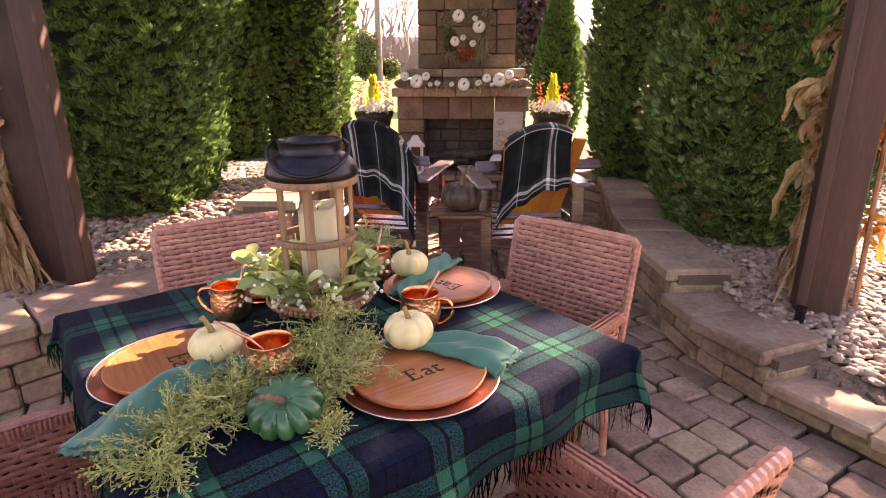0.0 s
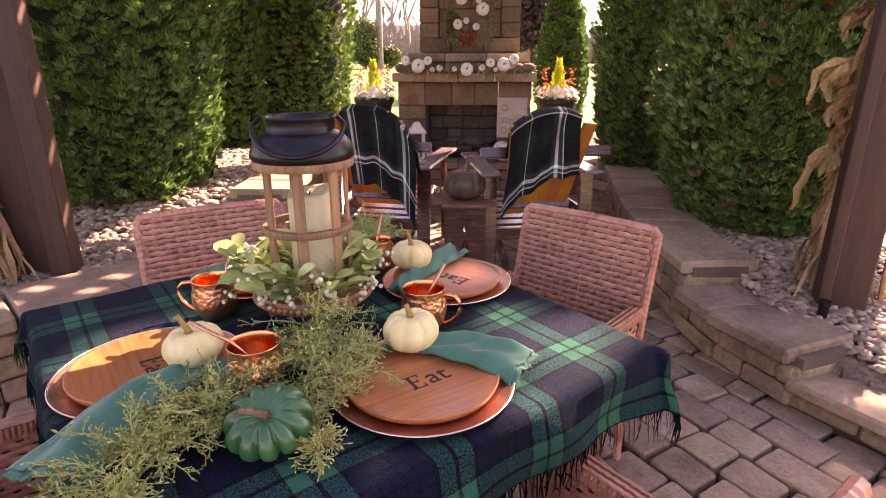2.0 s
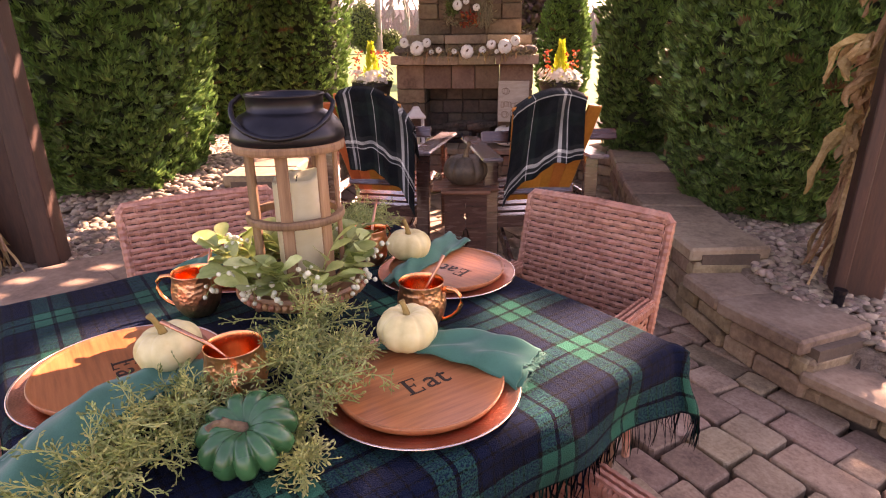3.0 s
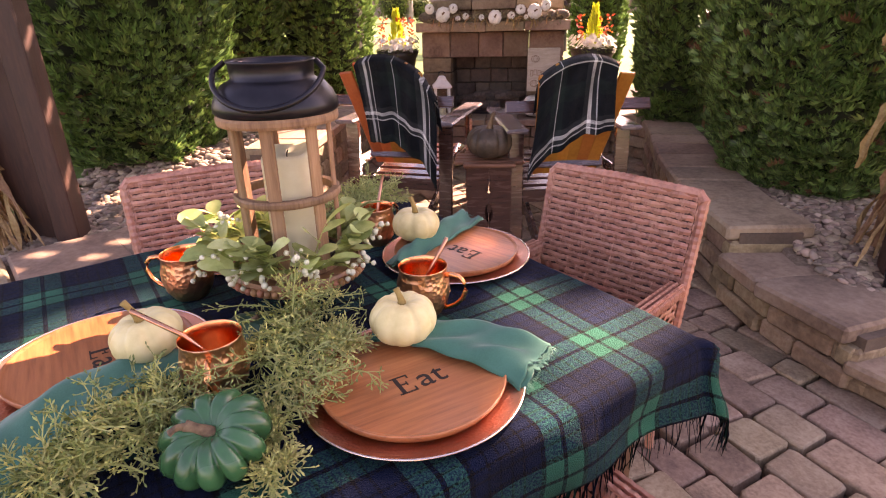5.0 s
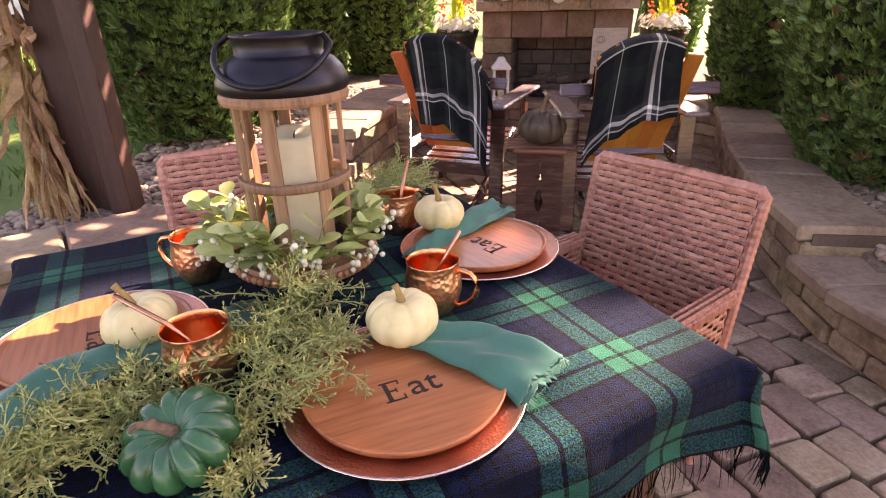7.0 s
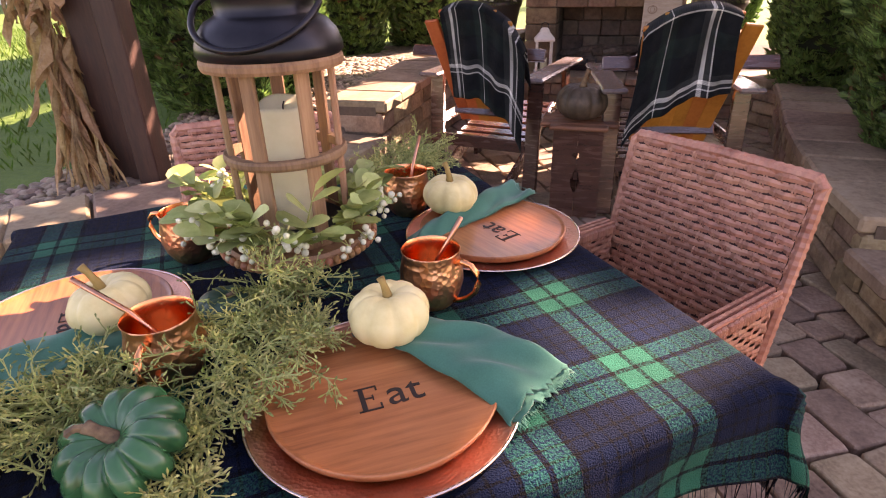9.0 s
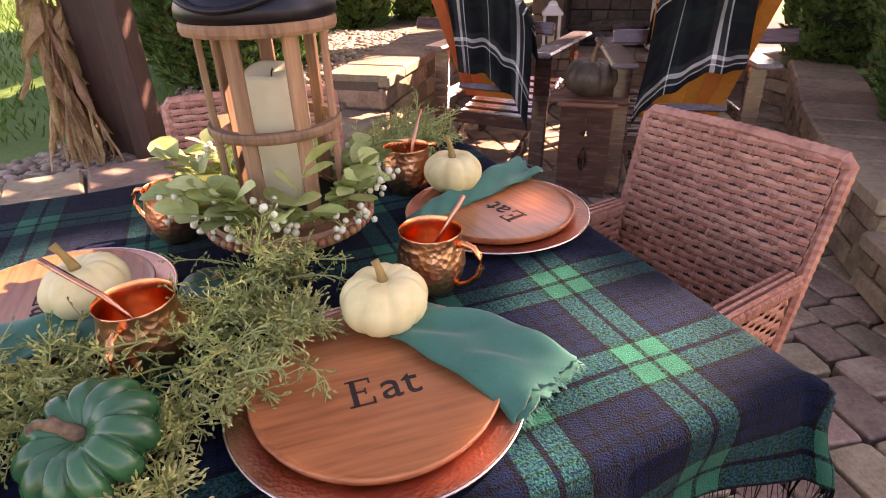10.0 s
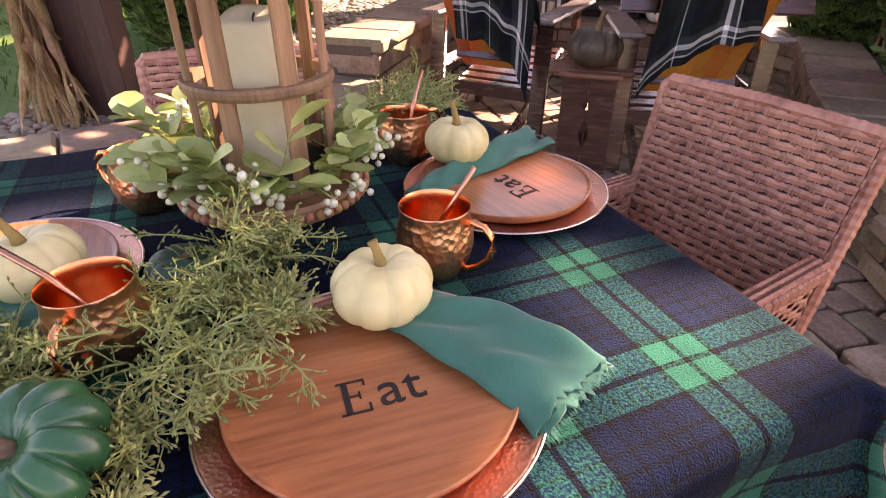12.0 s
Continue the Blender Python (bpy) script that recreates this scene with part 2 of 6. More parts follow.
def tartan(name, period, warp, weft, fuzz=0.25, thread=900.0, light=1.0, speckle=False):
    """Woven tartan: bands both ways, mixed thread by thread, with a soft nap."""
    m, t, p = nodes_of(name)
    L = t.links.new
    uv = t.nodes.new("ShaderNodeUVMap"); uv.uv_map = "cloth"
    nz = t.nodes.new("ShaderNodeTexNoise"); nz.inputs["Scale"].default_value = 90; nz.inputs["Detail"].default_value = 3
    L(uv.outputs[0], nz.inputs["Vector"])
    w = t.nodes.new("ShaderNodeVectorMath"); w.operation = "MULTIPLY_ADD"; w.inputs[1].default_value = (.0025, .0025, 0)
    L(nz.outputs["Color"], w.inputs[0]); L(uv.outputs[0], w.inputs[2])
    sep = t.nodes.new("ShaderNodeSeparateXYZ"); L(w.outputs[0], sep.inputs[0])
    a, b = stripes(t, sep.outputs[0], period, warp), stripes(t, sep.outputs[1], period, weft)
    ad = t.nodes.new("ShaderNodeMath"); ad.operation = "ADD"; L(sep.outputs[0], ad.inputs[0]); L(sep.outputs[1], ad.inputs[1])
    tw = t.nodes.new("ShaderNodeMath"); tw.operation = "MULTIPLY"; tw.inputs[1].default_value = thread; L(ad.outputs[0], tw.inputs[0])
    sn = t.nodes.new("ShaderNodeMath"); sn.operation = "SINE"; L(tw.outputs[0], sn.inputs[0])
    mr = t.nodes.new("ShaderNodeMapRange"); mr.inputs[1].default_value = -1; mr.inputs[3].default_value = .35; mr.inputs[4].default_value = .65
    L(sn.outputs[0], mr.inputs[0])
    pick = mr.outputs[0]
    if speckle:      # woolly threads that surface here and there
        sp = t.nodes.new("ShaderNodeTexNoise"); sp.inputs["Scale"].default_value = 260; sp.inputs["Detail"].default_value = 3; L(uv.outputs[0], sp.inputs["Vector"])
        mr4 = t.nodes.new("ShaderNodeMapRange"); mr4.inputs[1].default_value = .44; mr4.inputs[2].default_value = .56; mr4.inputs[3].default_value = .08; mr4.inputs[4].default_value = .92
        L(sp.outputs[0], mr4.inputs[0]); pick = mr4.outputs[0]
    mx = t.nodes.new("ShaderNodeMix"); mx.data_type = "RGBA"; L(pick, mx.inputs[0]); L(a, mx.inputs[6]); L(b, mx.inputs[7])
    if speckle:
        mu = t.nodes.new("ShaderNodeMix"); mu.data_type = "RGBA"; mu.blend_type = "MULTIPLY"; mu.inputs[0].default_value = 1; L(a, mu.inputs[6]); L(b, mu.inputs[7])
        gain = t.nodes.new("ShaderNodeVectorMath"); gain.operation = "SCALE"; gain.inputs["Scale"].default_value = 7.0; L(mu.outputs[2], gain.inputs[0])
        both = t.nodes.new("ShaderNodeMix"); both.data_type = "RGBA"; both.inputs[0].default_value = .4; L(mx.outputs[2], both.inputs[6]); L(gain.outputs[0], both.inputs[7])
        mx = both
    f2 = t.nodes.new("ShaderNodeTexNoise"); f2.inputs["Scale"].default_value = 420; f2.inputs["Detail"].default_value = 4; L(uv.outputs[0], f2.inputs["Vector"])
    big = t.nodes.new("ShaderNodeTexNoise"); big.inputs["Scale"].default_value = 9; L(uv.outputs[0], big.inputs["Vector"])
    sm = t.nodes.new("ShaderNodeMath"); sm.operation = "MULTIPLY"; L(f2.outputs[0], sm.inputs[0]); L(big.outputs[0], sm.inputs[1])
    mr3 = t.nodes.new("ShaderNodeMapRange"); mr3.inputs[1].default_value = .12; mr3.inputs[2].default_value = .4; mr3.inputs[3].default_value = light * (1 - fuzz * 1.6); mr3.inputs[4].default_value = light * (1 + fuzz * 2)
    L(sm.outputs[0], mr3.inputs[0])
    hs = t.nodes.new("ShaderNodeHueSaturation"); L(mx.outputs[2], hs.inputs["Color"]); L(mr3.outputs[0], hs.inputs["Value"])
    L(hs.outputs[0], p.inputs["Base Color"])
    p.inputs["Roughness"].default_value = 0.9
    p.inputs["Specular IOR Level"].default_value = 0.10
    p.inputs["Sheen Weight"].default_value = 0.03
    p.inputs["Sheen Roughness"].default_value = 0.4
    bp = t.nodes.new("ShaderNodeBump"); bp.inputs["Strength"].default_value = .8; bp.inputs["Distance"].default_value = .004
    L(f2.outputs[0], bp.inputs["Height"]); L(bp.outputs[0], p.inputs["Normal"])
    return m


def hammered(name, color, rough=0.18, scale=95.0, strength=0.6):
    """Beaten metal: round dents side by side."""
    m, t, p = nodes_of(name)
    L = t.links.new
    tc = t.nodes.new("ShaderNodeTexCoord")
    vo = t.nodes.new("ShaderNodeTexVoronoi"); vo.inputs["Scale"].default_value = scale
    L(tc.outputs["Object"], vo.inputs["Vector"])
    nz = t.nodes.new("ShaderNodeTexNoise"); nz.inputs["Scale"].default_value = 14; nz.inputs["Detail"].default_value = 5; L(tc.outputs["Object"], nz.inputs["Vector"])
    c = Vector(color)
    r = ramp(t, [(.35, tuple(c * .7)), (.65, tuple(c))]); L(nz.outputs[0], r.inputs[0]); L(r.outputs[0], p.inputs["Base Color"])
    p.inputs["Metallic"].default_value = 1.0
    rr = t.nodes.new("ShaderNodeMapRange"); rr.inputs[3].default_value = rough * .7; rr.inputs[4].default_value = rough * 1.6; L(nz.outputs[0], rr.inputs[0]); L(rr.outputs[0], p.inputs["Roughness"])
    bp = t.nodes.new("ShaderNodeBump"); bp.inputs["Strength"].default_value = strength; bp.inputs["Distance"].default_value = .004
    L(vo.outputs["Distance"], bp.inputs["Height"]); L(bp.outputs[0], p.inputs["Normal"])
    return m


def wood_mat(name, cols, axis=0, ring=28.0, rough=0.45, coat=0.0, vary=None, bump=.12, grain=1.0):
    """Wood with long grain along one axis of the object."""
    st = [14.0, 14.0, 14.0]
    st[axis] = 1.0
    return surf(name, cols, rough=rough, fine=ring * .35, coarse=ring * .05, bump=bump * grain, depth=.002, stretch=tuple(st), coat=coat, vary=vary, amount=.25)


BLACK, NAVY, GREEN = (.004, .004, .007), (.003, .015, .048), (.009, .155, .112)
SETT = [(0, NAVY), (.10, BLACK), (.122, NAVY), (.20, BLACK), (.222, NAVY), (.30, BLACK), (.322, NAVY), (.40, BLACK), (.422, NAVY), (.56, BLACK), (.60, GREEN), (.755, BLACK), (.795, GREEN), (.95, BLACK)]
M_CLOTH = tartan("green and navy tartan wool", 0.202, SETT, SETT, light=0.60, thread=1100, speckle=True)
DK, CH, WH, DG = (.008, .010, .012), (.035, .04, .042), (.62, .64, .62), (.012, .022, .02)
M_BLANKET = tartan("black and white plaid fleece", 0.44,
                   [(0, DK), (.30, CH), (.38, WH), (.43, CH), (.49, WH), (.505, DK), (.80, DG), (.90, WH), (.912, DG)],
                   [(0, DK), (.34, CH), (.42, WH), (.475, CH), (.53, WH), (.55, DK), (.80, DG)], thread=500, fuzz=.3)
M_NAPKIN = surf("deep green cotton", [(.022, .13, .09), (.04, .20, .14)], rough=.85, fine=500, coarse=20, bump=.25, depth=.001, sheen=.2, spec=.2)
M_COPPER = hammered("hammered copper", (1.0, .49, .27), .32, 90, .5)
M_COPPER_IN = surf("bright copper lining", [(.92, .32, .13), (1.0, .44, .21)], rough=.26, metal=1, fine=40, coarse=8, bump=.03)
M_CHARGER = hammered("hammered rose copper", (.85, .42, .30), .30, 210, .22)
M_RIM = surf("pale worn copper edge", [(.7, .5, .42), (.85, .68, .6)], rough=.22, metal=1, bump=.05)
M_ACACIA = wood_mat("oiled acacia wood", [(.20, .055, .02), (.42, .135, .048), (.55, .20, .075)], 0, 30, .36, .25)
M_BURNT = surf("burnt lettering", [(.012, .008, .006), (.03, .015, .01)], rough=.7)
M_STRAW = surf("brushed copper straw", [(.62, .27, .16), (.8, .4, .26)], rough=.28, metal=1, bump=.03)
M_PK_CREAM = surf("cream pumpkin skin", [(.64, .52, .22), (.76, .65, .32), (.80, .71, .40)], rough=.5, fine=35, coarse=9, bump=.06)
M_PK_WHITE = surf("chalk white pumpkin skin", [(.52, .49, .42), (.74, .72, .66), (.80, .79, .74)], rough=.6, fine=40, coarse=8, bump=.08)
M_PK_GREEN = surf("glossy green pumpkin", [(.008, .065, .026), (.016, .115, .043), (.032, .17, .062)], rough=.27, fine=9, coarse=4, bump=.04, coat=.12)
M_PK_DARK = surf("dark grey-green pumpkin skin", [(.03, .02, .012), (.075, .05, .03), (.14, .095, .06)], rough=.6, fine=30, coarse=7, bump=.3)
M_STEM = surf("dry brown stem", [(.06, .034, .018), (.17, .10, .05), (.28, .18, .095)], rough=.8, fine=120, coarse=30, bump=.5)
M_STEM_Y = surf("ochre pumpkin stem", [(.26, .16, .04), (.42, .28, .09)], rough=.7, fine=90, coarse=20, bump=.4)
M_LANT_WOOD = wood_mat("weathered tan wood", [(.13, .065, .032), (.27, .15, .075), (.36, .22, .12)], 2, 40, .65, vary="object")
M_BLACK_METAL = surf("satin black metal", [(.012, .012, .016), (.03, .03, .036)], rough=.34, metal=.7, fine=30, coarse=6, bump=.05)
M_CANDLE = surf("ivory candle wax", [(.66, .61, .40), (.76, .72, .52)], rough=.5, fine=25, coarse=6, bump=.05, thin=.25)
M_BEAD = surf("tan wooden bead", [(.30, .12, .05), (.48, .22, .10)], rough=.5, fine=40, coarse=10, bump=.1, vary="object", amount=.15)
M_RISER = wood_mat("mango wood tray", [(.22, .10, .05), (.38, .20, .10)], 0, 30, .5)
M_EUCA = surf("sage eucalyptus leaf", [(.18, .25, .065), (.34, .42, .14), (.49, .55, .25)], rough=.55, fine=30, coarse=10, bump=.1, vary="island", amount=.3, thin=.2)
M_BERRY = surf("pale green berry", [(.50, .52, .36), (.72, .73, .58)], rough=.4, fine=30, coarse=12, bump=.03, vary="island", amount=.12)
M_SPRIG = surf("feathery green sprig", [(.13, .18, .05), (.26, .33, .10), (.44, .49, .19)], rough=.6, fine=30, coarse=7, bump=0, vary="island", amount=.4, thin=.25)
M_SPRIG_Y = surf("yellow-green sprig", [(.38, .38, .11), (.58, .55, .22)], rough=.6, fine=30, coarse=7, bump=0, vary="island", amount=.35, thin=.3)
M_TWIG = surf("green stem", [(.25, .29, .09), (.42, .45, .16)], rough=.7, bump=0)
M_WICKER = surf("red-brown resin wicker", [(.28, .106, .064), (.47, .205, .132), (.58, .29, .19)], rough=.34, fine=40, coarse=9, bump=.12, vary="island", amount=.10, hue=.004, stretch=(1, 1, 1))
# Wicker tone darkened for boards behind the weave, so gaps look shaded.
M_WICKER_IN = surf("wicker tone darkened as gap shade", [(.045, .016, .012), (.08, .03, .022)], rough=.7)
M_TABLE = wood_mat("dark table wood", [(.05, .025, .015), (.11, .055, .03)], 0, 30, .5)
M_FRAME_BROWN = surf("brown poly lumber", [(.035, .014, .011), (.07, .029, .021), (.095, .042, .031)], rough=.26, coat=1.0, fine=45, coarse=6, bump=.12, stretch=(1, 8, 8))
# Brown lumber lightened: sun and sky glare on the armrests is in this colour.
M_ARM = surf("glossy lumber paled for sky glare", [(.12, .095, .095), (.18, .15, .15), (.24, .205, .205)], rough=.25, fine=45, coarse=6, bump=.1, coat=.8)
M_SLAT = surf("orange-brown poly lumber", [(.33, .095, .016), (.46, .15, .027), (.54, .19, .04)], rough=.42, fine=45, coarse=6, bump=.12, vary="object", amount=.12)
M_POST = surf("brown stained timber", [(.022, .008, .005), (.043, .016, .0095), (.07, .028, .017)], rough=.6, fine=18, coarse=2.2, bump=.45, depth=.006, stretch=(7, 7, .8))
M_HUSK = surf("dry corn husk", [(.22, .12, .05), (.42, .26, .12), (.58, .41, .23)], rough=.7, fine=60, coarse=8, bump=.3, vary="island", amount=.3, thin=.3)
# Husk turned orange: the glow of light from behind is in this colour.
M_HUSK_O = surf("dry corn leaf with backlight in colour", [(.40, .16, .03), (.62, .29, .06)], rough=.65, fine=60, coarse=8, bump=.3, vary="island", amount=.25, thin=.35)
M_BLOCK = surf("tumbled tan wall block", [(.11, .07, .042), (.25, .168, .102), (.38, .28, .18)], rough=.88, fine=38, coarse=5, bump=.7, depth=.012, vary="object", amount=.3)
M_CAP = surf("smooth tan cap stone", [(.14, .095, .062), (.28, .195, .128), (.38, .285, .195)], rough=.85, fine=30, coarse=3.5, bump=.35, depth=.006, vary="object", amount=.16)
M_PAVER = surf("weathered grey-tan paver", [(.125, .083, .054), (.275, .19, .125), (.41, .31, .215)], rough=.85, fine=70, coarse=7, bump=.8, depth=.006, vary="object", amount=.24)
M_PAVER_R = surf("weathered grey-tan pavers", [(.125, .083, .054), (.275, .19, .125), (.41, .31, .215)], rough=.85, fine=70, coarse=7, bump=.8, depth=.006, vary="island", amount=.24)
M_SAND = surf("joint sand and soil", [(.03, .023, .017), (.08, .062, .046)], rough=.95, fine=120, coarse=12, bump=.5)
M_CORE = surf("mortar behind stone", [(.08, .055, .038), (.15, .108, .075)], rough=.95)
M_FIRE = surf("brown fireplace block", [(.095, .055, .036), (.18, .115, .075), (.25, .17, .115)], rough=.88, fine=38, coarse=5, bump=.6, depth=.01, vary="object", amount=.25)
M_SOOT = surf("sooty firebrick", [(.04, .032, .027), (.11, .088, .07), (.17, .14, .11)], rough=.9, fine=20, coarse=4, bump=.5, vary="object", amount=.25)
M_LOG = surf("charred log", [(.03, .025, .021), (.11, .09, .075), (.20, .165, .135)], rough=.9, fine=30, coarse=6, bump=.8, depth=.01)
M_RIVER = surf("river stones", [(.15, .10, .068), (.30, .22, .155), (.46, .36, .27)], rough=.75, fine=20, coarse=4, bump=.15, vary="island", amount=.45)
M_SOIL = surf("dark soil", [(.03, .02, .014), (.08, .055, .038)], rough=.95, fine=60, coarse=9, bump=.6)
M_GRAVEL = surf("fine tan gravel", [(.07, .048, .032), (.22, .155, .105), (.36, .275, .20)], rough=.9, fine=90, coarse=22, bump=.9, depth=.02)
M_SLAB = surf("pale stepping slab", [(.34, .30, .25), (.48, .43, .37)], rough=.8, fine=30, coarse=5, bump=.3)
M_GRASS = surf("autumn lawn", [(.032, .075, .010), (.07, .145, .018), (.11, .19, .028)], rough=.85, fine=26, coarse=1.3, bump=.6, depth=.03)
M_BLADE = surf("grass blades", [(.045, .11, .012), (.10, .20, .024)], rough=.7, fine=20, coarse=3, bump=0, vary="island", amount=.35, thin=.3)
M_ARB = surf("arborvitae sprays", [(.048, .115, .028), (.105, .215, .055), (.18, .31, .095)], rough=.5, fine=14, coarse=2.2, bump=0, vary="island", amount=.65, thin=.3)
M_ARB_BROWN = surf("browned sprays", [(.10, .05, .02), (.20, .10, .04)], rough=.75, bump=0, vary="island", amount=.3)
# Near-black filler for crowns; the shade between sprays is put into this colour.
M_ARB_CORE = surf("dark core, foliage shade in colour", [(.010, .016, .006), (.026, .032, .012)], rough=.95, fine=10, coarse=3, bump=.5, depth=.05)
M_BARK = surf("brown bark", [(.05, .035, .025), (.13, .095, .07)], rough=.9, fine=25, coarse=5, bump=.7, stretch=(4, 4, .7))
M_PURPLE = surf("dark purple leaves", [(.035, .012, .016), (.075, .028, .03)], rough=.6, fine=10, coarse=2, bump=0, vary="island", amount=.5, thin=.15)
M_BARE = surf("pale bare twigs", [(.18, .145, .13), (.30, .25, .23)], rough=.9, bump=0)
M_BUSH = surf("clipped bush leaves", [(.06, .09, .02), (.12, .16, .035)], rough=.6, fine=10, coarse=2, bump=0, vary="island", amount=.4, thin=.2)
M_FENCE = surf("black painted metal", [(.008, .008, .008), (.02, .02, .02)], rough=.4, metal=.3)
M_WHITE = surf("worn white paint", [(.55, .52, .47), (.74, .71, .66), (.80, .78, .74)], rough=.6, fine=40, coarse=6, bump=.12)
M_BRICK_W = surf("white painted brick", [(.50, .50, .49), (.68, .68, .67)], rough=.7, fine=30, coarse=4, bump=.25, vary="object", amount=.1)
M_SIGN = surf("grey-tan sign board", [(.34, .29, .23), (.50, .44, .37)], rough=.7, fine=30, coarse=6, bump=.2, stretch=(1, 1, 6))
M_SIGN_INK = surf("faded sign paint", [(.20, .14, .10), (.30, .22, .16)], rough=.8)
M_POT = surf("dark ribbed resin pot", [(.016, .014, .013), (.04, .034, .03)], rough=.5, fine=30, coarse=5, bump=.2)
M_PETAL = surf("white petals", [(.66, .64, .58), (.8, .79, .75)], rough=.6, bump=0, vary="island", amount=.1, thin=.2)
M_CYPRESS = surf("lemon yellow conifer tips", [(.42, .50, .03), (.66, .70, .08)], rough=.6, bump=0, vary="island", amount=.2, thin=.3)
M_RUST = surf("rust red leaves", [(.28, .05, .02), (.5, .12, .04)], rough=.6, bump=0, vary="island", amount=.3, thin=.3)
M_DRY = surf("dried moss and grasses", [(.14, .11, .06), (.30, .25, .15)], rough=.9, bump=0, vary="island", amount=.4)
M_GLASS = nodes_of("clear lantern glass")[0]
M_GLASS.node_tree.nodes["Principled BSDF"].inputs["Transmission Weight"].default_value = 1.0
M_GLASS.node_tree.nodes["Principled BSDF"].inputs["Roughness"].default_value = 0.03
M_ROOF = surf("grey shingle roof", [(.06, .055, .055), (.12, .11, .105)], rough=.9, fine=20, coarse=3, bump=.3)
M_RED_BRICK = surf("red brick wall", [(.20, .07, .05), (.32, .13, .10)], rough=.85, fine=20, coarse=3, bump=.2)
M_WINDOW = surf("dark window pane", [(.02, .025, .03), (.05, .06, .07)], rough=.1)
M_CONCRETE = surf("pale concrete", [(.34, .32, .29), (.46, .43, .39)], rough=.85, fine=30, coarse=4, bump=.2)

# ---- ground and garden walls: the lines of the sunken patio ----
RIGHT_A = [(0.85, 5.90), (1.15, 5.50), (1.11, 4.95), (1.03, 4.3), (1.00, 3.7), (1.00, 3.2), (1.04, 2.76)]
RIGHT_B = [(1.02, 2.77), (1.07, 2.52), (1.15, 2.29), (1.26, 2.06)]
RIGHT_C = [(1.25, 2.09), (1.40, 1.88), (1.55, 1.63), (1.80, 1.33), (2.2, 1.0), (2.75, .65)]
LEFT_A = [(-1.12, 5.90), (-1.34, 5.5), (-1.36, 5.0), (-1.29, 4.2), (-1.23, 3.38)]
LEFT_B = [(-1.22, 3.34), (-1.25, 2.95), (-1.35, 2.55), (-1.54, 2.25), (-1.80, 1.96), (-1.98, 1.74), (-2.25, 1.45), (-2.7, 1.1), (-3.2, .85)]
Z_A, Z_B, Z_C, Z_LA, Z_LB = 0.375, 0.25, 0.13, 0.57, 0.38
DEPTH = 0.35


def along(line, s):
    """The point and heading s metres along a line of points."""
    for (ax, ay), (bx, by) in zip(line, line[1:]):
        d = math.hypot(bx - ax, by - ay)
        if s <= d or (bx, by) == line[-1]:
            k = s / d
            return ax + (bx - ax) * k, ay + (by - ay) * k, math.atan2(by - ay, bx - ax)
        s -= d


def length_of(line):
    return sum(math.hypot(b[0] - a[0], b[1] - a[1]) for a, b in zip(line, line[1:]))


def shifted(line, d):
    """The line moved d metres to the left of its heading."""
    out = []
    for i, (x, y) in enumerate(line):
        a, b = line[max(0, i - 1)], line[min(len(line) - 1, i + 1)]
        n = math.hypot(b[0] - a[0], b[1] - a[1])
        out.append((x - d * (b[1] - a[1]) / n, y + d * (b[0] - a[0]) / n))
    return out


HOLLOW = shifted(RIGHT_A, DEPTH * .55) + shifted(RIGHT_B, DEPTH * .55)[1:] + shifted(RIGHT_C, DEPTH * .55)[1:] + [(6, -1), (6, -7), (-6, -7), (-6, 0.5)] + shifted((LEFT_A + LEFT_B[1:])[::-1], DEPTH * .55) + [(-1.0, 6.1), (0.6, 6.1)]


def in_hollow(x, y):
    hit = False
    for (ax, ay), (bx, by) in zip(HOLLOW, HOLLOW[1:] + HOLLOW[:1]):
        if (ay > y) != (by > y) and x < (bx - ax) * (y - ay) / (by - ay) + ax:
            hit = not hit
    return hit


def land(x, y):
    """The height of the garden outside the patio."""
    if x > 0:
        k = min(1, max(0, (y - 1.3) / 1.7))
        h = 0.06 + 0.26 * k
    else:
        h = 0.335 + 0.16 * min(1, max(0, (y - 3.0) / 0.6))
    far = math.hypot(x, y - 3)
    h += 0.35 * min(1, max(0, (far - 8) / 20)) * (1 if x < 0 else .5)
    return h + 0.012 * noise.noise(Vector((x * .9, y * .9, 0)))


g = Geo()
N = 250
def spread(k):
    s = 2 * k / N - 1
    return 8 * s + 300 * s ** 7
for j in range(N + 1):
    for i in range(N + 1):
        x, y = spread(i), spread(j) + 2.5
        g.v.append(Vector((x, y, -0.05 if in_hollow(x, y) else land(x, y) - 0.02)))
for j in range(N):
    for i in range(N):
        a = j * (N + 1) + i
        x, y = spread(i + .5), spread(j + .5) + 2.5
        bed = (x > 0 and -1 < y < 8.5 and x < 5.2) or (x < 0 and .2 < y < 6.5 and x > -2.62)
        g.cur = 1 if in_hollow(x, y) else 3 if bed and (x < 0 or y < 3.4 or x > 2.3) else 2 if bed else 0
        g.face((a, a + 1, a + N + 2, a + N + 1))
ground = put("ground", g, [M_GRASS, M_SAND, M_SOIL, M_GRAVEL], smooth=True)
tagged(ground, "sunken patio bed, soil beds and autumn lawn", "ground", kind="structure")

# lawn blades near the left post and under the fence
g = Geo()
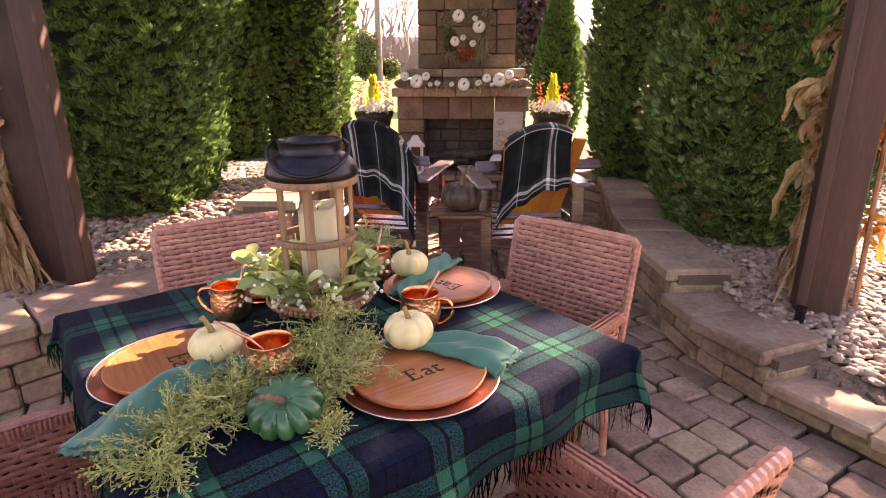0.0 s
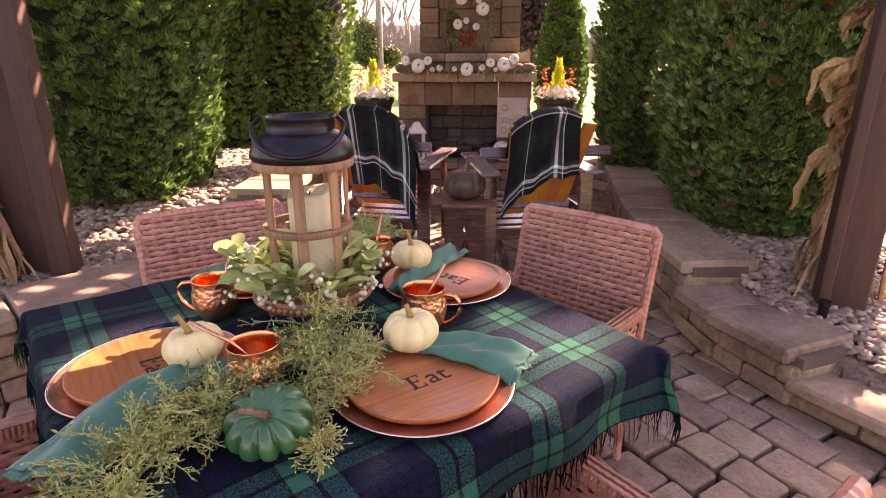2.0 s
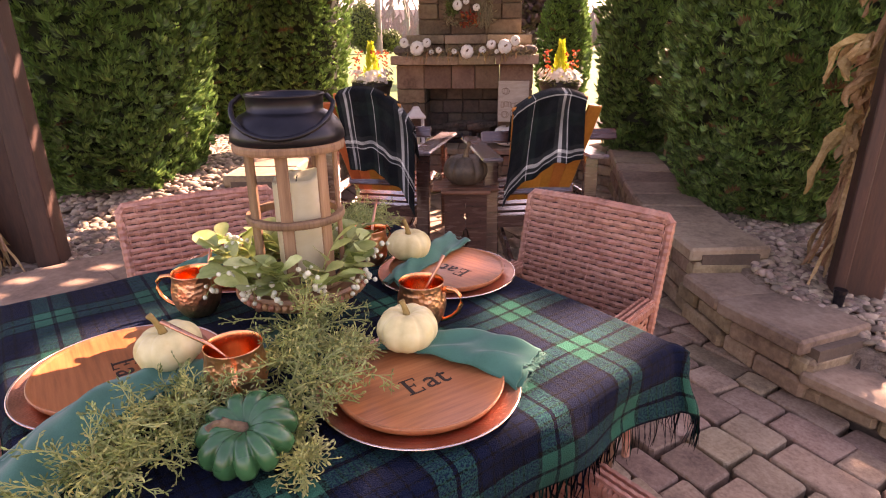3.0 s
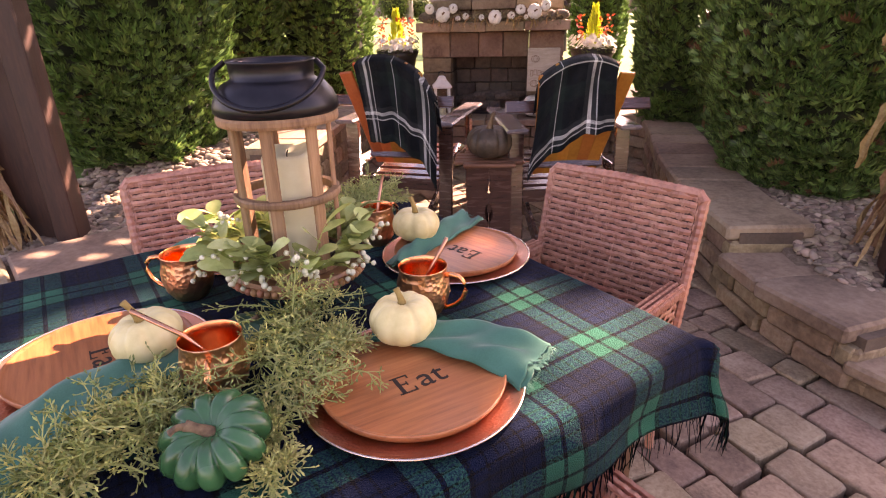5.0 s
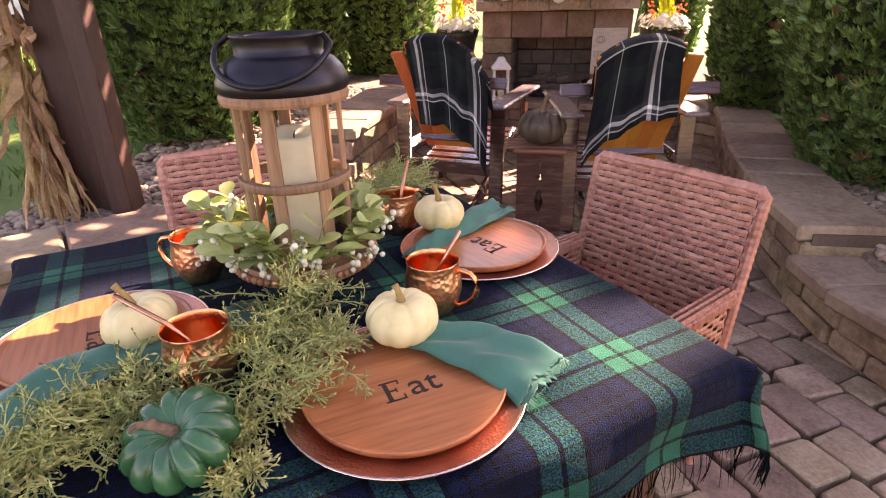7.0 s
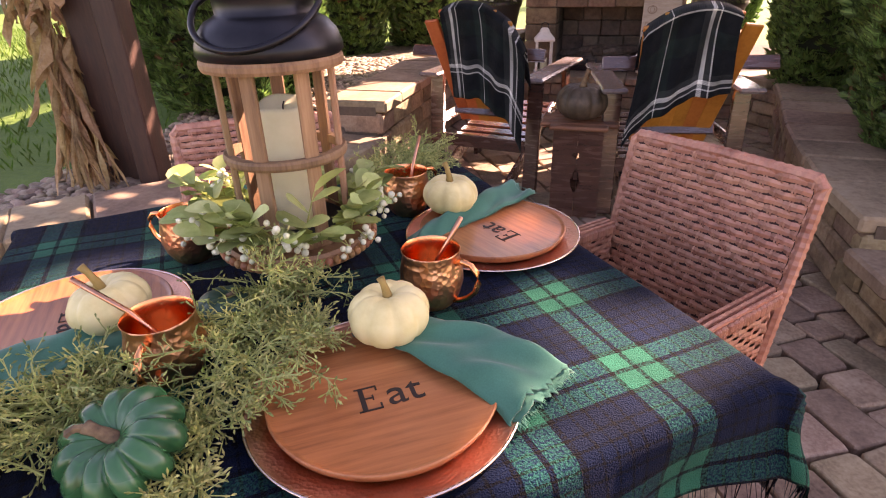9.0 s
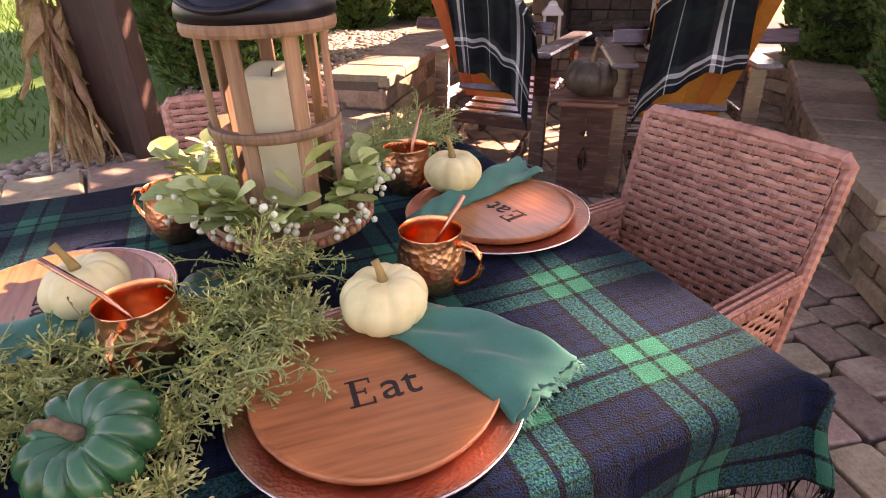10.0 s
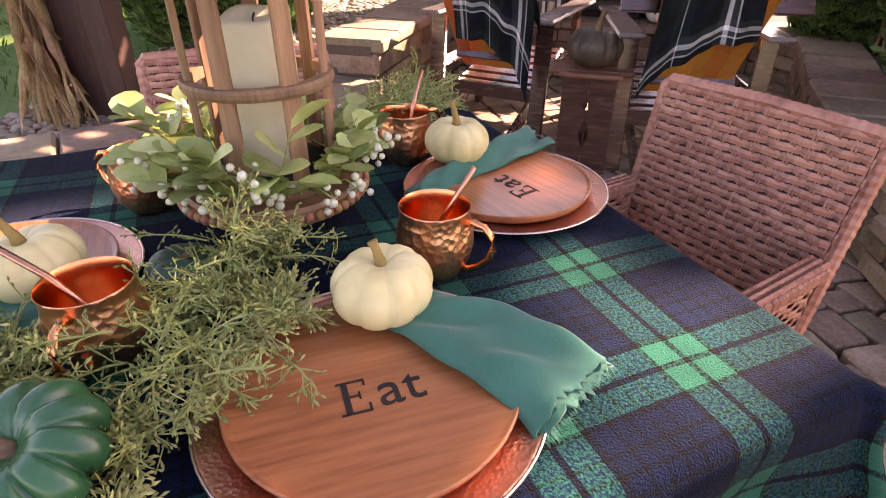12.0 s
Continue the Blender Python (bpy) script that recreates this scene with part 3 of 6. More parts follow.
for k in range(24000):
    if k % 4:
        x, y = rng.uniform(-9.0, -2.62), rng.uniform(1.2, 11)
        if x > -2.62 - max(0, (3.0 - y)) * .6:
            continue
    else:
        x, y = rng.uniform(5.2, 11), rng.uniform(3, 14)
    p = Vector((x, y, land(x, y) - .02))
    a = rng.uniform(0, 6.28)
    d = Vector((math.cos(a) * .5, math.sin(a) * .5, 1)).normalized()
    s = 1 + math.hypot(x, y) * .05
    g.leaf(p, d, Vector((-math.sin(a), math.cos(a), .1)), rng.uniform(.03, .07) * s, .010 * s)
lawn = put("grass", g, M_BLADE)
tagged(lawn, "short green autumn grass blades in the lawn", "grass", kind="stuff")


# ---- river stones ----
def stone_bed(name, label, spots, size):
    g = Geo()
    for x, y, z in spots:
        r = size * rng.uniform(.55, 1.25)
        m = pose(x, y, z + r * .25, rng.uniform(-25, 25), rng.uniform(-25, 25), rng.uniform(0, 360)) @ Matrix.Diagonal((r, r * rng.uniform(.55, .85), r * rng.uniform(.28, .5), 1))
        g.ball(m, 6, 4)
    return tagged(put(name, g, M_RIVER, smooth=True), label, "gravel", kind="stuff")


def bed_spots(n, x0, x1, y0, y1, keep):
    out = []
    while len(out) < n:
        x, y = rng.uniform(x0, x1), rng.uniform(y0, y1)
        if not in_hollow(x, y) and keep(x, y):
            out.append((x, y, land(x, y) - .01))
    return out


def near_line(x, y, line, d):
    return min(math.hypot(x - px, y - py) for px, py in (along(line, s * length_of(line) / 40)[:2] for s in range(41))) < d


BACK_R = shifted(RIGHT_A, DEPTH) + shifted(RIGHT_B, DEPTH)[1:] + shifted(RIGHT_C, DEPTH)[1:]
stone_bed("river_stones", "sunlit tan and grey river stones in the bed",
          bed_spots(12500, 1.2, 3.6, .8, 3.9, lambda x, y: x + y * .2 < 4.2 and not near_line(x, y, RIGHT_A + RIGHT_B + RIGHT_C, DEPTH * .8)) + bed_spots(5000, 2.4, 5.2, 2.0, 7.0, lambda x, y: True), .031)
stone_bed("river_stones", "grey and tan river stones round the timber post",
          bed_spots(4600, -2.65, -1.3, 1.2, 5.4, lambda x, y: not near_line(x, y, LEFT_A + LEFT_B, DEPTH * .85)), .034)
for x, y, sx, sy, rz in ((3.15, 3.15, .62, .40, 12), (3.35, 2.35, .66, .42, -8), (2.85, 1.5, .6, .42, 15)):
    g = Geo(); g.box(scaled(0, 0, .025, sx, sy, .05, rz=rz), .012)
    tagged(put("stepping_stone", g, M_SLAB, at=pose(x, y, land(x, y) + .01)), "pale flat stepping stone among river stones", "stepping stone", "stepping stones in the gravel")

# ---- trees and hedges ----
def arborvitae(name, x, y, r, h, n, label, z0=None, sun=0.0, brown=.012, lean=0.0, leaf=.075, seed=1):
    rg = random.Random(seed)
    z0 = land(x, y) - .03 if z0 is None else z0
    root = thing(name, label, "tree", pose(x, y, z0))
    t = Geo()
    t.tube([(0, 0, 0), (.02, .01, h * .4), (0, 0, h * .9)], [r * .12, r * .08, r * .02], 8)
    put("trunk", t, M_BARK, root)

    def radius(k):
        return r * (.66 + .34 * math.sin(min(1, k / .32) * math.pi / 2)) * (1 - max(0, (k - .32) / .68) ** 1.9 * .86)

    def lump(a, z):
        q = Vector((math.cos(a) * 2.2, math.sin(a) * 2.2, z * 1.6 + seed * 7))
        return 1 + .11 * noise.noise(q) + .09 * noise.noise(q * 2.7) + .10 * noise.noise(q * 5.5) + .06 * noise.noise(q * 11.0)
    # Added solid core, coloured dark in place of shade deep in the crown.
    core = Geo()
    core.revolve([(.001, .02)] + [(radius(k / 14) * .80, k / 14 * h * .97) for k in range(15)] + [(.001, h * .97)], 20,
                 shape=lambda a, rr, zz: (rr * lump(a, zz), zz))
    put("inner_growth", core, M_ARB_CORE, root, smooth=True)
    g = Geo()
    for _ in range(n):
        k = rg.random() ** 1.1
        a = rg.uniform(0, 2 * math.pi)
        z = k * h
        rr = radius(k) * lump(a, z) * (1.03 - .22 * rg.random() ** 2)
        out = Vector((math.cos(a), math.sin(a), 0))
        p = out * rr + Vector((0, 0, z))
        g.cur = 1 if rg.random() < brown else 0
        up = Vector((0, 0, 1))
        side = out.cross(up)
        d0 = (out * rg.uniform(.4, 1.0) + up * rg.uniform(.0, 1.0) + side * rg.uniform(-.7, .7)).normalized()
        fan = (side * rg.uniform(.6, 1) + up * rg.uniform(-.6, .6)).normalized()
        nrm = d0.cross(fan).normalized()
        fan = nrm.cross(d0)
        s = leaf * rg.uniform(.65, 1.3)
        for q in (-1.0, -.67, -.33, 0, .33, .67, 1.0):
            d = (d0 + fan * q * .85).normalized()
            g.leaf(p + fan * q * s * .22, d, nrm, s * (1.15 - .4 * abs(q)), s * .27, .25, .15)
    tagged(put("foliage", g, [M_ARB, M_ARB_BROWN], root), kind="stuff")
    return root


arborvitae("arborvitae", -2.52, 3.78, .72, 4.6, 19000, "tall dense green arborvitae, sunlit on one flank", seed=3, leaf=.058)
arborvitae("arborvitae", 1.88, 3.88, .70, 2.5, 16000, "broad dense green arborvitae above the curved wall", seed=5, brown=.03, leaf=.056)
arborvitae("arborvitae", -2.80, 6.0, .46, 4.8, 8000, "narrow arborvitae with a bright sunlit edge", seed=8, leaf=.065)
arborvitae("arborvitae", -2.17, 6.75, .60, 5.0, 9000, "dark tall arborvitae beside the fireplace", seed=11, leaf=.065)
arborvitae("arborvitae", 1.46, 5.70, .44, 4.5, 9000, "dark slim arborvitae behind the end of the wall", seed=14, leaf=.065)
arborvitae("arborvitae", 2.12, 5.6, .62, 1.65, 6000, "lower arborvitae standing close behind the broad one", seed=15, leaf=.065)
# Added behind the row, out of view, to throw shade on the lawn.
arborvitae("arborvitae", -3.6, 7.0, .75, 4.6, 7000, "added arborvitae, unseen behind the row, shading the lawn", seed=16, leaf=.075)
arborvitae("arborvitae", 1.12, 9.6, .38, 2.3, 4000, "small pointed arborvitae in the back lawn", seed=17, leaf=.07)
arborvitae("arborvitae", 8.2, 10.5, 1.1, 5.0, 4000, "distant dark evergreen beyond the metal fence", seed=19, leaf=.14)


def leafy(name, label, x, y, z, rx, ry, rz, n, material, leaf, category="bush", seed=1, trunk=0.0, holes=0.0, core=True):
    rg = random.Random(seed)
    root = thing(name, label, category, pose(x, y, land(x, y) - .03))
    t = Geo()
    t.tube([(0, 0, 0), (.05 * rx, .03, z * .6), (0, 0, z)], [.06 * rx + .02, .05 * rx + .01, .02 * rx], 8)
    for k in range(7):
        a = k * .9 + rg.random()
        t.tube([(0, 0, z * .55), (math.cos(a) * rx * .4, math.sin(a) * ry * .4, z), (math.cos(a) * rx * .75, math.sin(a) * ry * .75, z + rz * .4)], [.03 * rx, .02 * rx, .006 * rx], 5)
    put("trunk", t, M_BARK, root)
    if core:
        # Same added filler, shade coloured in behind the leaves.
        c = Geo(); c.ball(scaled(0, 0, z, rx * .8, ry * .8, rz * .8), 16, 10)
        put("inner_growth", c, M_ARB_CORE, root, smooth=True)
    g = Geo()
    for _ in range(n):
        a, u = rg.uniform(0, 6.283), rg.uniform(-1, 1)
        s = math.sqrt(1 - u * u)
        d = Vector((math.cos(a) * s, math.sin(a) * s, u))
        q = 1 + .22 * noise.noise(d * 2.3 + Vector((seed, 0, 0)))
        if holes and noise.noise(d * 4 + Vector((0, seed, 0))) > holes:
            continue
        p = Vector((d.x * rx, d.y * ry, d.z * rz)) * q * rg.uniform(.72 if core else .3, 1.04) + Vector((0, 0, z))
        e = Vector((rg.uniform(-1, 1), rg.uniform(-1, 1), rg.uniform(-.6, 1))).normalized()
        nn = (d + Vector((rg.uniform(-1, 1), rg.uniform(-1, 1), rg.uniform(-1, 1))) * .7).normalized()
        g.leaf(p, e, nn, leaf * rg.uniform(.7, 1.3), leaf * .6)
    tagged(put("foliage", g, material, root), kind="stuff")
    return root


leafy("round_bush", "clipped round yellow-green bush on the lawn", -6.5, 30.0, 1.25, .85, .8, 1.2, 3500, M_BUSH, .13, seed=21)
leafy("round_bush", "low green bush on the far lawn", -5.35, 31.0, .6, .55, .55, .55, 1400, M_BUSH, .13, seed=22)
leafy("purple_leaf_tree", "dark purple-leaved tree behind the chimney", .95, 15.0, 2.2, .95, .9, 1.45, 4200, M_PURPLE, .16, "tree", seed=23, core=False)


def bare_tree(x, y, h, seed):
    rg = random.Random(seed)
    root = thing("bare_tree", "leafless pale autumn tree in the distance", "tree", pose(x, y, land(x, y)), "far bare trees")
    g = Geo()

    def grow(p, d, length, r, level):
        q = p + d * length
        g.tube([p, p + d * length * .5 + Vector((rg.uniform(-1, 1), rg.uniform(-1, 1), 0)) * length * .05, q], [r, r * .8, r * .6], 5 if level < 2 else 3, False)
        if level < 5:
            for _ in range(3 if level < 4 else 4):
                e = (d + Vector((rg.uniform(-1, 1), rg.uniform(-1, 1), rg.uniform(-.3, .7))) * .75).normalized()
                grow(p + d * length * rg.uniform(.55, 1), e, length * rg.uniform(.55, .8), r * .5, level + 1)
    grow(Vector((0, 0, 0)), Vector((0, 0, 1)), h * .3, h * .018, 0)
    put("branchwork", g, M_BARE, root)


for x, y, h, s in ((-10.4, 60, 13, 7), (-13.5, 66, 14, 8), (-8.2, 70, 13, 9), (-8.4, 38, 10, 1), (-11.5, 42, 11, 2), (4.2, 40, 11, 3), (17, 36, 10, 4), (-6.6, 46, 11, 5), (25, 38, 11, 6)):
    bare_tree(x, y, h, s)
# added unseen tree beyond the fence, open crown between sun and table for dapples
shade = thing("shade_tree", "unseen open-crowned tree added to dapple the sunlight", "tree", pose(6.6, 5.6, .4))
mid = Vector((-.18, 1.04, .76)) + sun_dir * 9 - Vector((6.6, 5.6, .4))
across = Vector((-math.sin(radians(SUN_AZ)), math.cos(radians(SUN_AZ)), 0))
rise = sun_dir.cross(across)
rg = random.Random(29)
# gaps left in the crown to light chosen spots: x, y, z and radius
SPOTS = [(.10, 1.20, .77, .06), (.18, 1.165, .77, .075), (.26, 1.14, .77, .075), (.32, 1.12, .77, .06), (.205, .975, .77, .06), (.15, .90, .77, .06), (-.70, .93, .78, .12), (-.60, .97, .78, .07), (-.735, 1.11, .77, .06),
         (-.20, .645, .77, .06), (.05, 1.49, .78, .05), (-.26, .96, .82, .05)]
SPOTS = [((Vector(q[:3]) - Vector((-.18, 1.04, .76))).dot(across), (Vector(q[:3]) - Vector((-.18, 1.04, .76))).dot(rise), q[3]) for q in SPOTS]
clumps = []
for k in range(2600):
    r_ = rg.uniform(.12, .24) if k < 260 else rg.uniform(.03, .06)
    u, v = (rg.uniform(-1.5, 1.5), rg.uniform(-.95, .95)) if k < 260 else (rg.uniform(-.85, .85), rg.uniform(-.5, .5))
    if all(math.hypot(u - a, v - b) > r_ + c * .9 for a, b, c in SPOTS):
        clumps.append((u, v, rg.uniform(-1, 1), r_))
# lower clumps added to shade the curved wall and the paving before it
for k in range(75):
    q = rg.random()
    u, v = (-.95 + q * 1.1, -1.12 - .05 * q) if k < 25 else (-.2 + q * .95, -1.18 - q * 1.32)
    clumps.append((u + rg.uniform(-.22, .22), v + rg.uniform(-.2, .12), rg.uniform(-.8, .8), rg.uniform(.14, .24)))
g = Geo()
fork = mid * .55 + Vector((0, 0, .6))
g.tube([(0, 0, -.1), fork * .5 + Vector((.1, 0, .3)), fork], [.19, .15, .11], 10)
put("trunk", g, M_BARK, shade)
limbs, crown = Geo(), Geo()
for u, v, w, k in clumps:
    c = mid + across * u + rise * v + sun_dir * w
    if k > .12 and rg.random() < .12:
        limbs.tube([fork, fork.lerp(c, .5) + Vector((0, 0, .15)), c], [.012, .008, .004], 4, False)
    for j in range(int(16 + 5200 * k * k)):
        d = Vector((rg.gauss(0, 1), rg.gauss(0, 1), rg.gauss(0, 1))).normalized()
        p = c + d * k * rg.random() ** .45
        crown.leaf(p, Vector((rg.uniform(-1, 1), rg.uniform(-1, 1), rg.uniform(-1, .5))).normalized(), Vector((rg.uniform(-1, 1), rg.uniform(-1, 1), rg.uniform(0, 1))).normalized(), .05, .034)
put("limbwork", limbs, M_BARK, shade)
tagged(put("foliage", crown, M_BUSH, shade), kind="stuff")
# far belt of brush under the sky
g = Geo()
for k in range(6000):
    x = rng.uniform(-60, 60)
    y = 60 + rng.uniform(-6, 6)
    z = abs(rng.gauss(0, 1.5)) + .5
    d = Vector((rng.uniform(-1, 1), rng.uniform(-.3, .3), 1)).normalized()
    g.leaf(Vector((x, y, z)), d, Vector((0, -1, .2)), rng.uniform(.8, 2.0), .35)
tagged(put("far_woods", g, M_BARE), "grey-brown leafless woods along the horizon", "woods", kind="stuff")

# utility pole, far house and neighbour's house
root = thing("utility_pole", "weathered grey wooden utility pole far away", "utility pole", pose(-5.75, 30, .6))
g = Geo(); g.tube([(0, 0, -.5), (0, 0, 9)], [.17, .12], 10); put("pole", g, M_BARE, root)
g = Geo(); g.box(scaled(0, 0, 8.2, 2.2, .12, .14)); put("crossarm", g, M_BARE, root)
root = thing("utility_pole", "slim dark utility pole in the distance", "utility pole", pose(2.6, 26, .5))
g = Geo(); g.tube([(0, 0, -.5), (.25, 0, 9)], [.13, .09], 10); put("pole", g, M_BARK, root)
g = Geo(); g.box(scaled(.22, 0, 7.9, 1.8, .1, .12)); put("crossarm", g, M_BARK, root)


def house(x, y, w, d, h, roof, rz, wall, label, bricks=False):
    root = thing("house", label, "house", pose(x, y, land(x, y) - .1, rz=rz))
    g = Geo(); g.box(scaled(0, 0, h / 2, w, d, h)); wall_ob = put("wall", g, wall, root)
    if roof:
        g = Geo()
        b = [(-w / 2 - .4, -d / 2 - .4, h), (w / 2 + .4, -d / 2 - .4, h), (w / 2 + .4, d / 2 + .4, h), (-w / 2 - .4, d / 2 + .4, h), (-w / 2, 0, h + roof), (w / 2, 0, h + roof)]
        g.v = [Vector(q) for q in b]
        for q in ((0, 1, 5, 4), (2, 3, 4, 5), (1, 2, 5), (3, 0, 4), (3, 2, 1, 0)):
            g.face(q)
        put("roof", g, M_ROOF, root)
    for k in (-.3, 0, .3):
        wo = Geo(); wo.box(scaled(w * k, -d / 2 - .03, h * .55, .95, .08, 1.2), .01)
        win = put("window", wo, M_WHITE, root)
        pn = Geo(); pn.box(scaled(w * k, -d / 2 - .075, h * .55, .8, .02, 1.05)); put("pane", pn, M_WINDOW, win)
    return root


house(-13.5, 85, 9, 7, 3.0, 2.0, 4, M_RED_BRICK, "red brick house far down the lawn")
house(16, 50, 11, 8, 3.0, 2.4, -6, M_WHITE, "pale far house behind bare trees")
nb = thing("house", "neighbouring house with a white painted brick wall", "house", pose(-14.6, 15.0, .35, rz=18))
g = Geo(); g.box(scaled(0, 0, 2.4, 9.0, 6, 4.9)); nb_wall = put("wall", g, M_WHITE, nb)
g = Geo()
g.v = [Vector(q) for q in ((-4.9, -3.4, 4.85), (4.9, -3.4, 4.85), (4.9, 3.4, 4.85), (-4.9, 3.4, 4.85), (-4.5, 0, 6.6), (4.5, 0, 6.6))]
for q in ((0, 1, 5, 4), (2, 3, 4, 5), (1, 2, 5), (3, 0, 4), (3, 2, 1, 0)):
    g.face(q)
put("roof", g, M_ROOF, nb)
g = Geo()
for row in range(26):
    for col in range(11):
        x = 4.5 - .2 - col * .40 - (.20 if row % 2 else 0)
        g.box(scaled(x, -3.01, .12 + row * .16, .385, .04, .145), .008)
tagged(put("brickwork", g, surf("white painted bricks", [(.50, .50, .49), (.68, .68, .67)], rough=.7, fine=30, coarse=4, bump=.25, vary="island", amount=.1), nb_wall), kind="stuff")

# ---- metal fence behind the gravel ----
fence = thing("fence", "black metal fence with horizontal rails and slim pickets", "fence", pose(4.3, 6.6, 0, rz=-33))
for k in range(6):
    x = k * 1.55 - 2.3
    g = Geo(); g.box(scaled(x, 0, .85, .075, .075, 1.5), .006); put("post", g, M_FENCE, fence)
for z in (.42, .62, 1.18, 1.36):
    g = Geo(); g.box(scaled(1.6, 0, z, 7.8, .03, .035), .004); put("rail", g, M_FENCE, fence)
picket = Geo(); picket.box(scaled(0, 0, .85, .018, .018, 1.25), .002); picket = picket.mesh("picket")
for k in range(62):
    put("picket", picket, M_FENCE, fence, at=pose(k * .125 - 2.24, 0, 0))


# ---- timber posts with dry corn stalks ----
def ribbon(g, p, d, length, width, droop, twist, rg, n=9):
    """A long dry husk that arches, droops, twists and crumples, its edges curled in."""
    p, d = Vector(p), Vector(d).normalized()
    side = d.cross(Vector((0, 0, 1)))
    side = side.normalized() if side.length > .05 else Vector((1, 0, 0))
    base = len(g.v)
    ph, cup = rg.uniform(0, 6), rg.uniform(.25, .9) * rg.choice((-1, 1))
    for i in range(n + 1):
        k = i / n
        w = width * (math.sin(math.pi * min(1, .12 + k * .88)) ** .55) * .5 * (1 + .25 * math.sin(ph * 3 + k * 9))
        a = twist * k + .35 * math.sin(ph + k * 8)
        up = d.cross(side)
        s = side * math.cos(a) + up * math.sin(a)
        u = up * math.cos(a) - side * math.sin(a)
        wob = side * math.sin(ph + k * 6) * width * .35 + up * math.cos(ph * 2 + k * 7) * width * .2
        for q in (-1, -.5, 0, .5, 1):
            rim = .22 * width * math.sin(ph + q * 2.5 + k * 17) * abs(q)
            g.v.append(p + wob + s * w * q * (1 - .3 * abs(cup) * abs(q)) + u * (cup * w * (q * q) + rim))
        p = p + d * length / n
        d = (d + Vector((rg.uniform(-.12, .12), rg.uniform(-.12, .12), -droop / n))).normalized()
    for i in range(n):
        for q in range(4):
            a = base + i * 5 + q
            g.face((a, a + 1, a + 6, a + 5))


def timber_post(name, x, y, z0, rz, w, d, label, h=2.75):
    root = thing(name, label, "post", pose(x, y, z0, rz=rz))
    g = Geo(); g.box(scaled(0, 0, h / 2 - .06, w, d, h + .12), .006); put("timber", g, M_POST, root)
    return root


def corn(name, x, y, z0, label, seed, bunches, material, h=2.3, skirt=0, wrap=0, girth=.07):
    """Stalks with husks: bunches hang or arch from given heights, wrap lies along the stalks, a skirt splays at the foot.
    A bunch: offset x, y, height, heading in degrees, spread, number, length, width, rise."""
    rg = random.Random(seed)
    root = thing(name, label, "corn stalks", pose(x, y, z0))
    for k in range(4):
        dx, dy = rg.uniform(-.04, .04), rg.uniform(-.04, .04)
        g = Geo(); g.tube([(dx * 2, dy * 2, 0), (dx, dy, h * .5), (dx * 1.5, dy * 1.5, h)], [.013, .011, .006], 6)
        put("stalk", g, M_HUSK, root)
    g = Geo()
    for ox, oy, z, head, spread_, n, l, w, rise in bunches:
        for k in range(n):
            a = radians(head + rg.gauss(0, spread_))
            ribbon(g, (ox + rg.uniform(-.02, .02), oy + rg.uniform(-.02, .02), z + rg.uniform(-.04, .04)), (math.cos(a), math.sin(a), rise + rg.uniform(-.3, .3)),
                   l * rg.uniform(.7, 1.2), w * rg.uniform(.7, 1.25), rg.uniform(2.0, 5.0), rg.uniform(-2.2, 2.2), rg, 11)
    for k in range(wrap):
        a = rg.uniform(0, 6.283)
        z = rg.uniform(.6, h)
        l = min(z - .1, rg.uniform(.3, .65))
        r_ = girth * rg.uniform(.5, 1.1)
        ribbon(g, (math.cos(a) * r_, math.sin(a) * r_, z), (math.cos(a) * .25 + rg.uniform(-.15, .15), math.sin(a) * .25 + rg.uniform(-.15, .15), -1), l, rg.uniform(.035, .085), .3, rg.uniform(-2, 2), rg, 10)
    for k in range(skirt):
        a = rg.uniform(0, 6.283)
        z = rg.uniform(.45, .75)
        ribbon(g, (math.cos(a) * .045, math.sin(a) * .045, z), (math.cos(a) * .10, math.sin(a) * .10, -1), z * 1.05, rg.uniform(.02, .05), -.35, rg.uniform(-2.5, 2.5), rg, 10)
    tagged(put("husk", g, material, root), kind="stuff")
    return root


timber_post("timber_post", -2.20, 2.50, .31, 20, .20, .15, "brown stained timber post standing in river stones")
timber_post("timber_post", -2.045, 2.46, .31, 20, .10, .15, "second brown timber bolted beside the post")
corn("corn_stalks", -2.345, 2.38, .32, "bundle of dry tan corn stalks tied to the post", 3,
     [(.02, 0, 1.42, 20, 50, 5, .24, .075, .9), (-.03, 0, 1.32, 200, 60, 8, .30, .08, .3), (.0, -.03, 1.12, 250, 70, 8, .28, .075, .2), (0, 0, 1.75, 180, 80, 8, .36, .08, .4),
      (.02, -.02, .88, 270, 80, 7, .24, .06, .0), (.0, 0, 2.05, 200, 90, 7, .4, .08, .4), (-.02, 0, .12, 330, 40, 3, .40, .028, .15)], M_HUSK, skirt=40, wrap=46, girth=.045)
timber_post("timber_post", 1.70, 2.57, .22, -18, .15, .15, "weathered brown timber post beside the low wall")
g = Geo(); g.box(scaled(0, 0, 1.4, .05, .12, 2.7), .006)
tagged(put("timber_board", g, M_POST, at=pose(1.575, 2.53, .23, rz=-18)), "dark brown board fixed along the post", "board")
g = Geo(); g.revolve([(.001, 0), (.020, 0), (.022, .08), (.026, .095), (.026, .11), (.001, .11)], 14)
tagged(put("garden_light", g, M_BLACK_METAL, at=pose(1.545, 2.44, .205)), "small dark metal garden light at the post", "lamp")
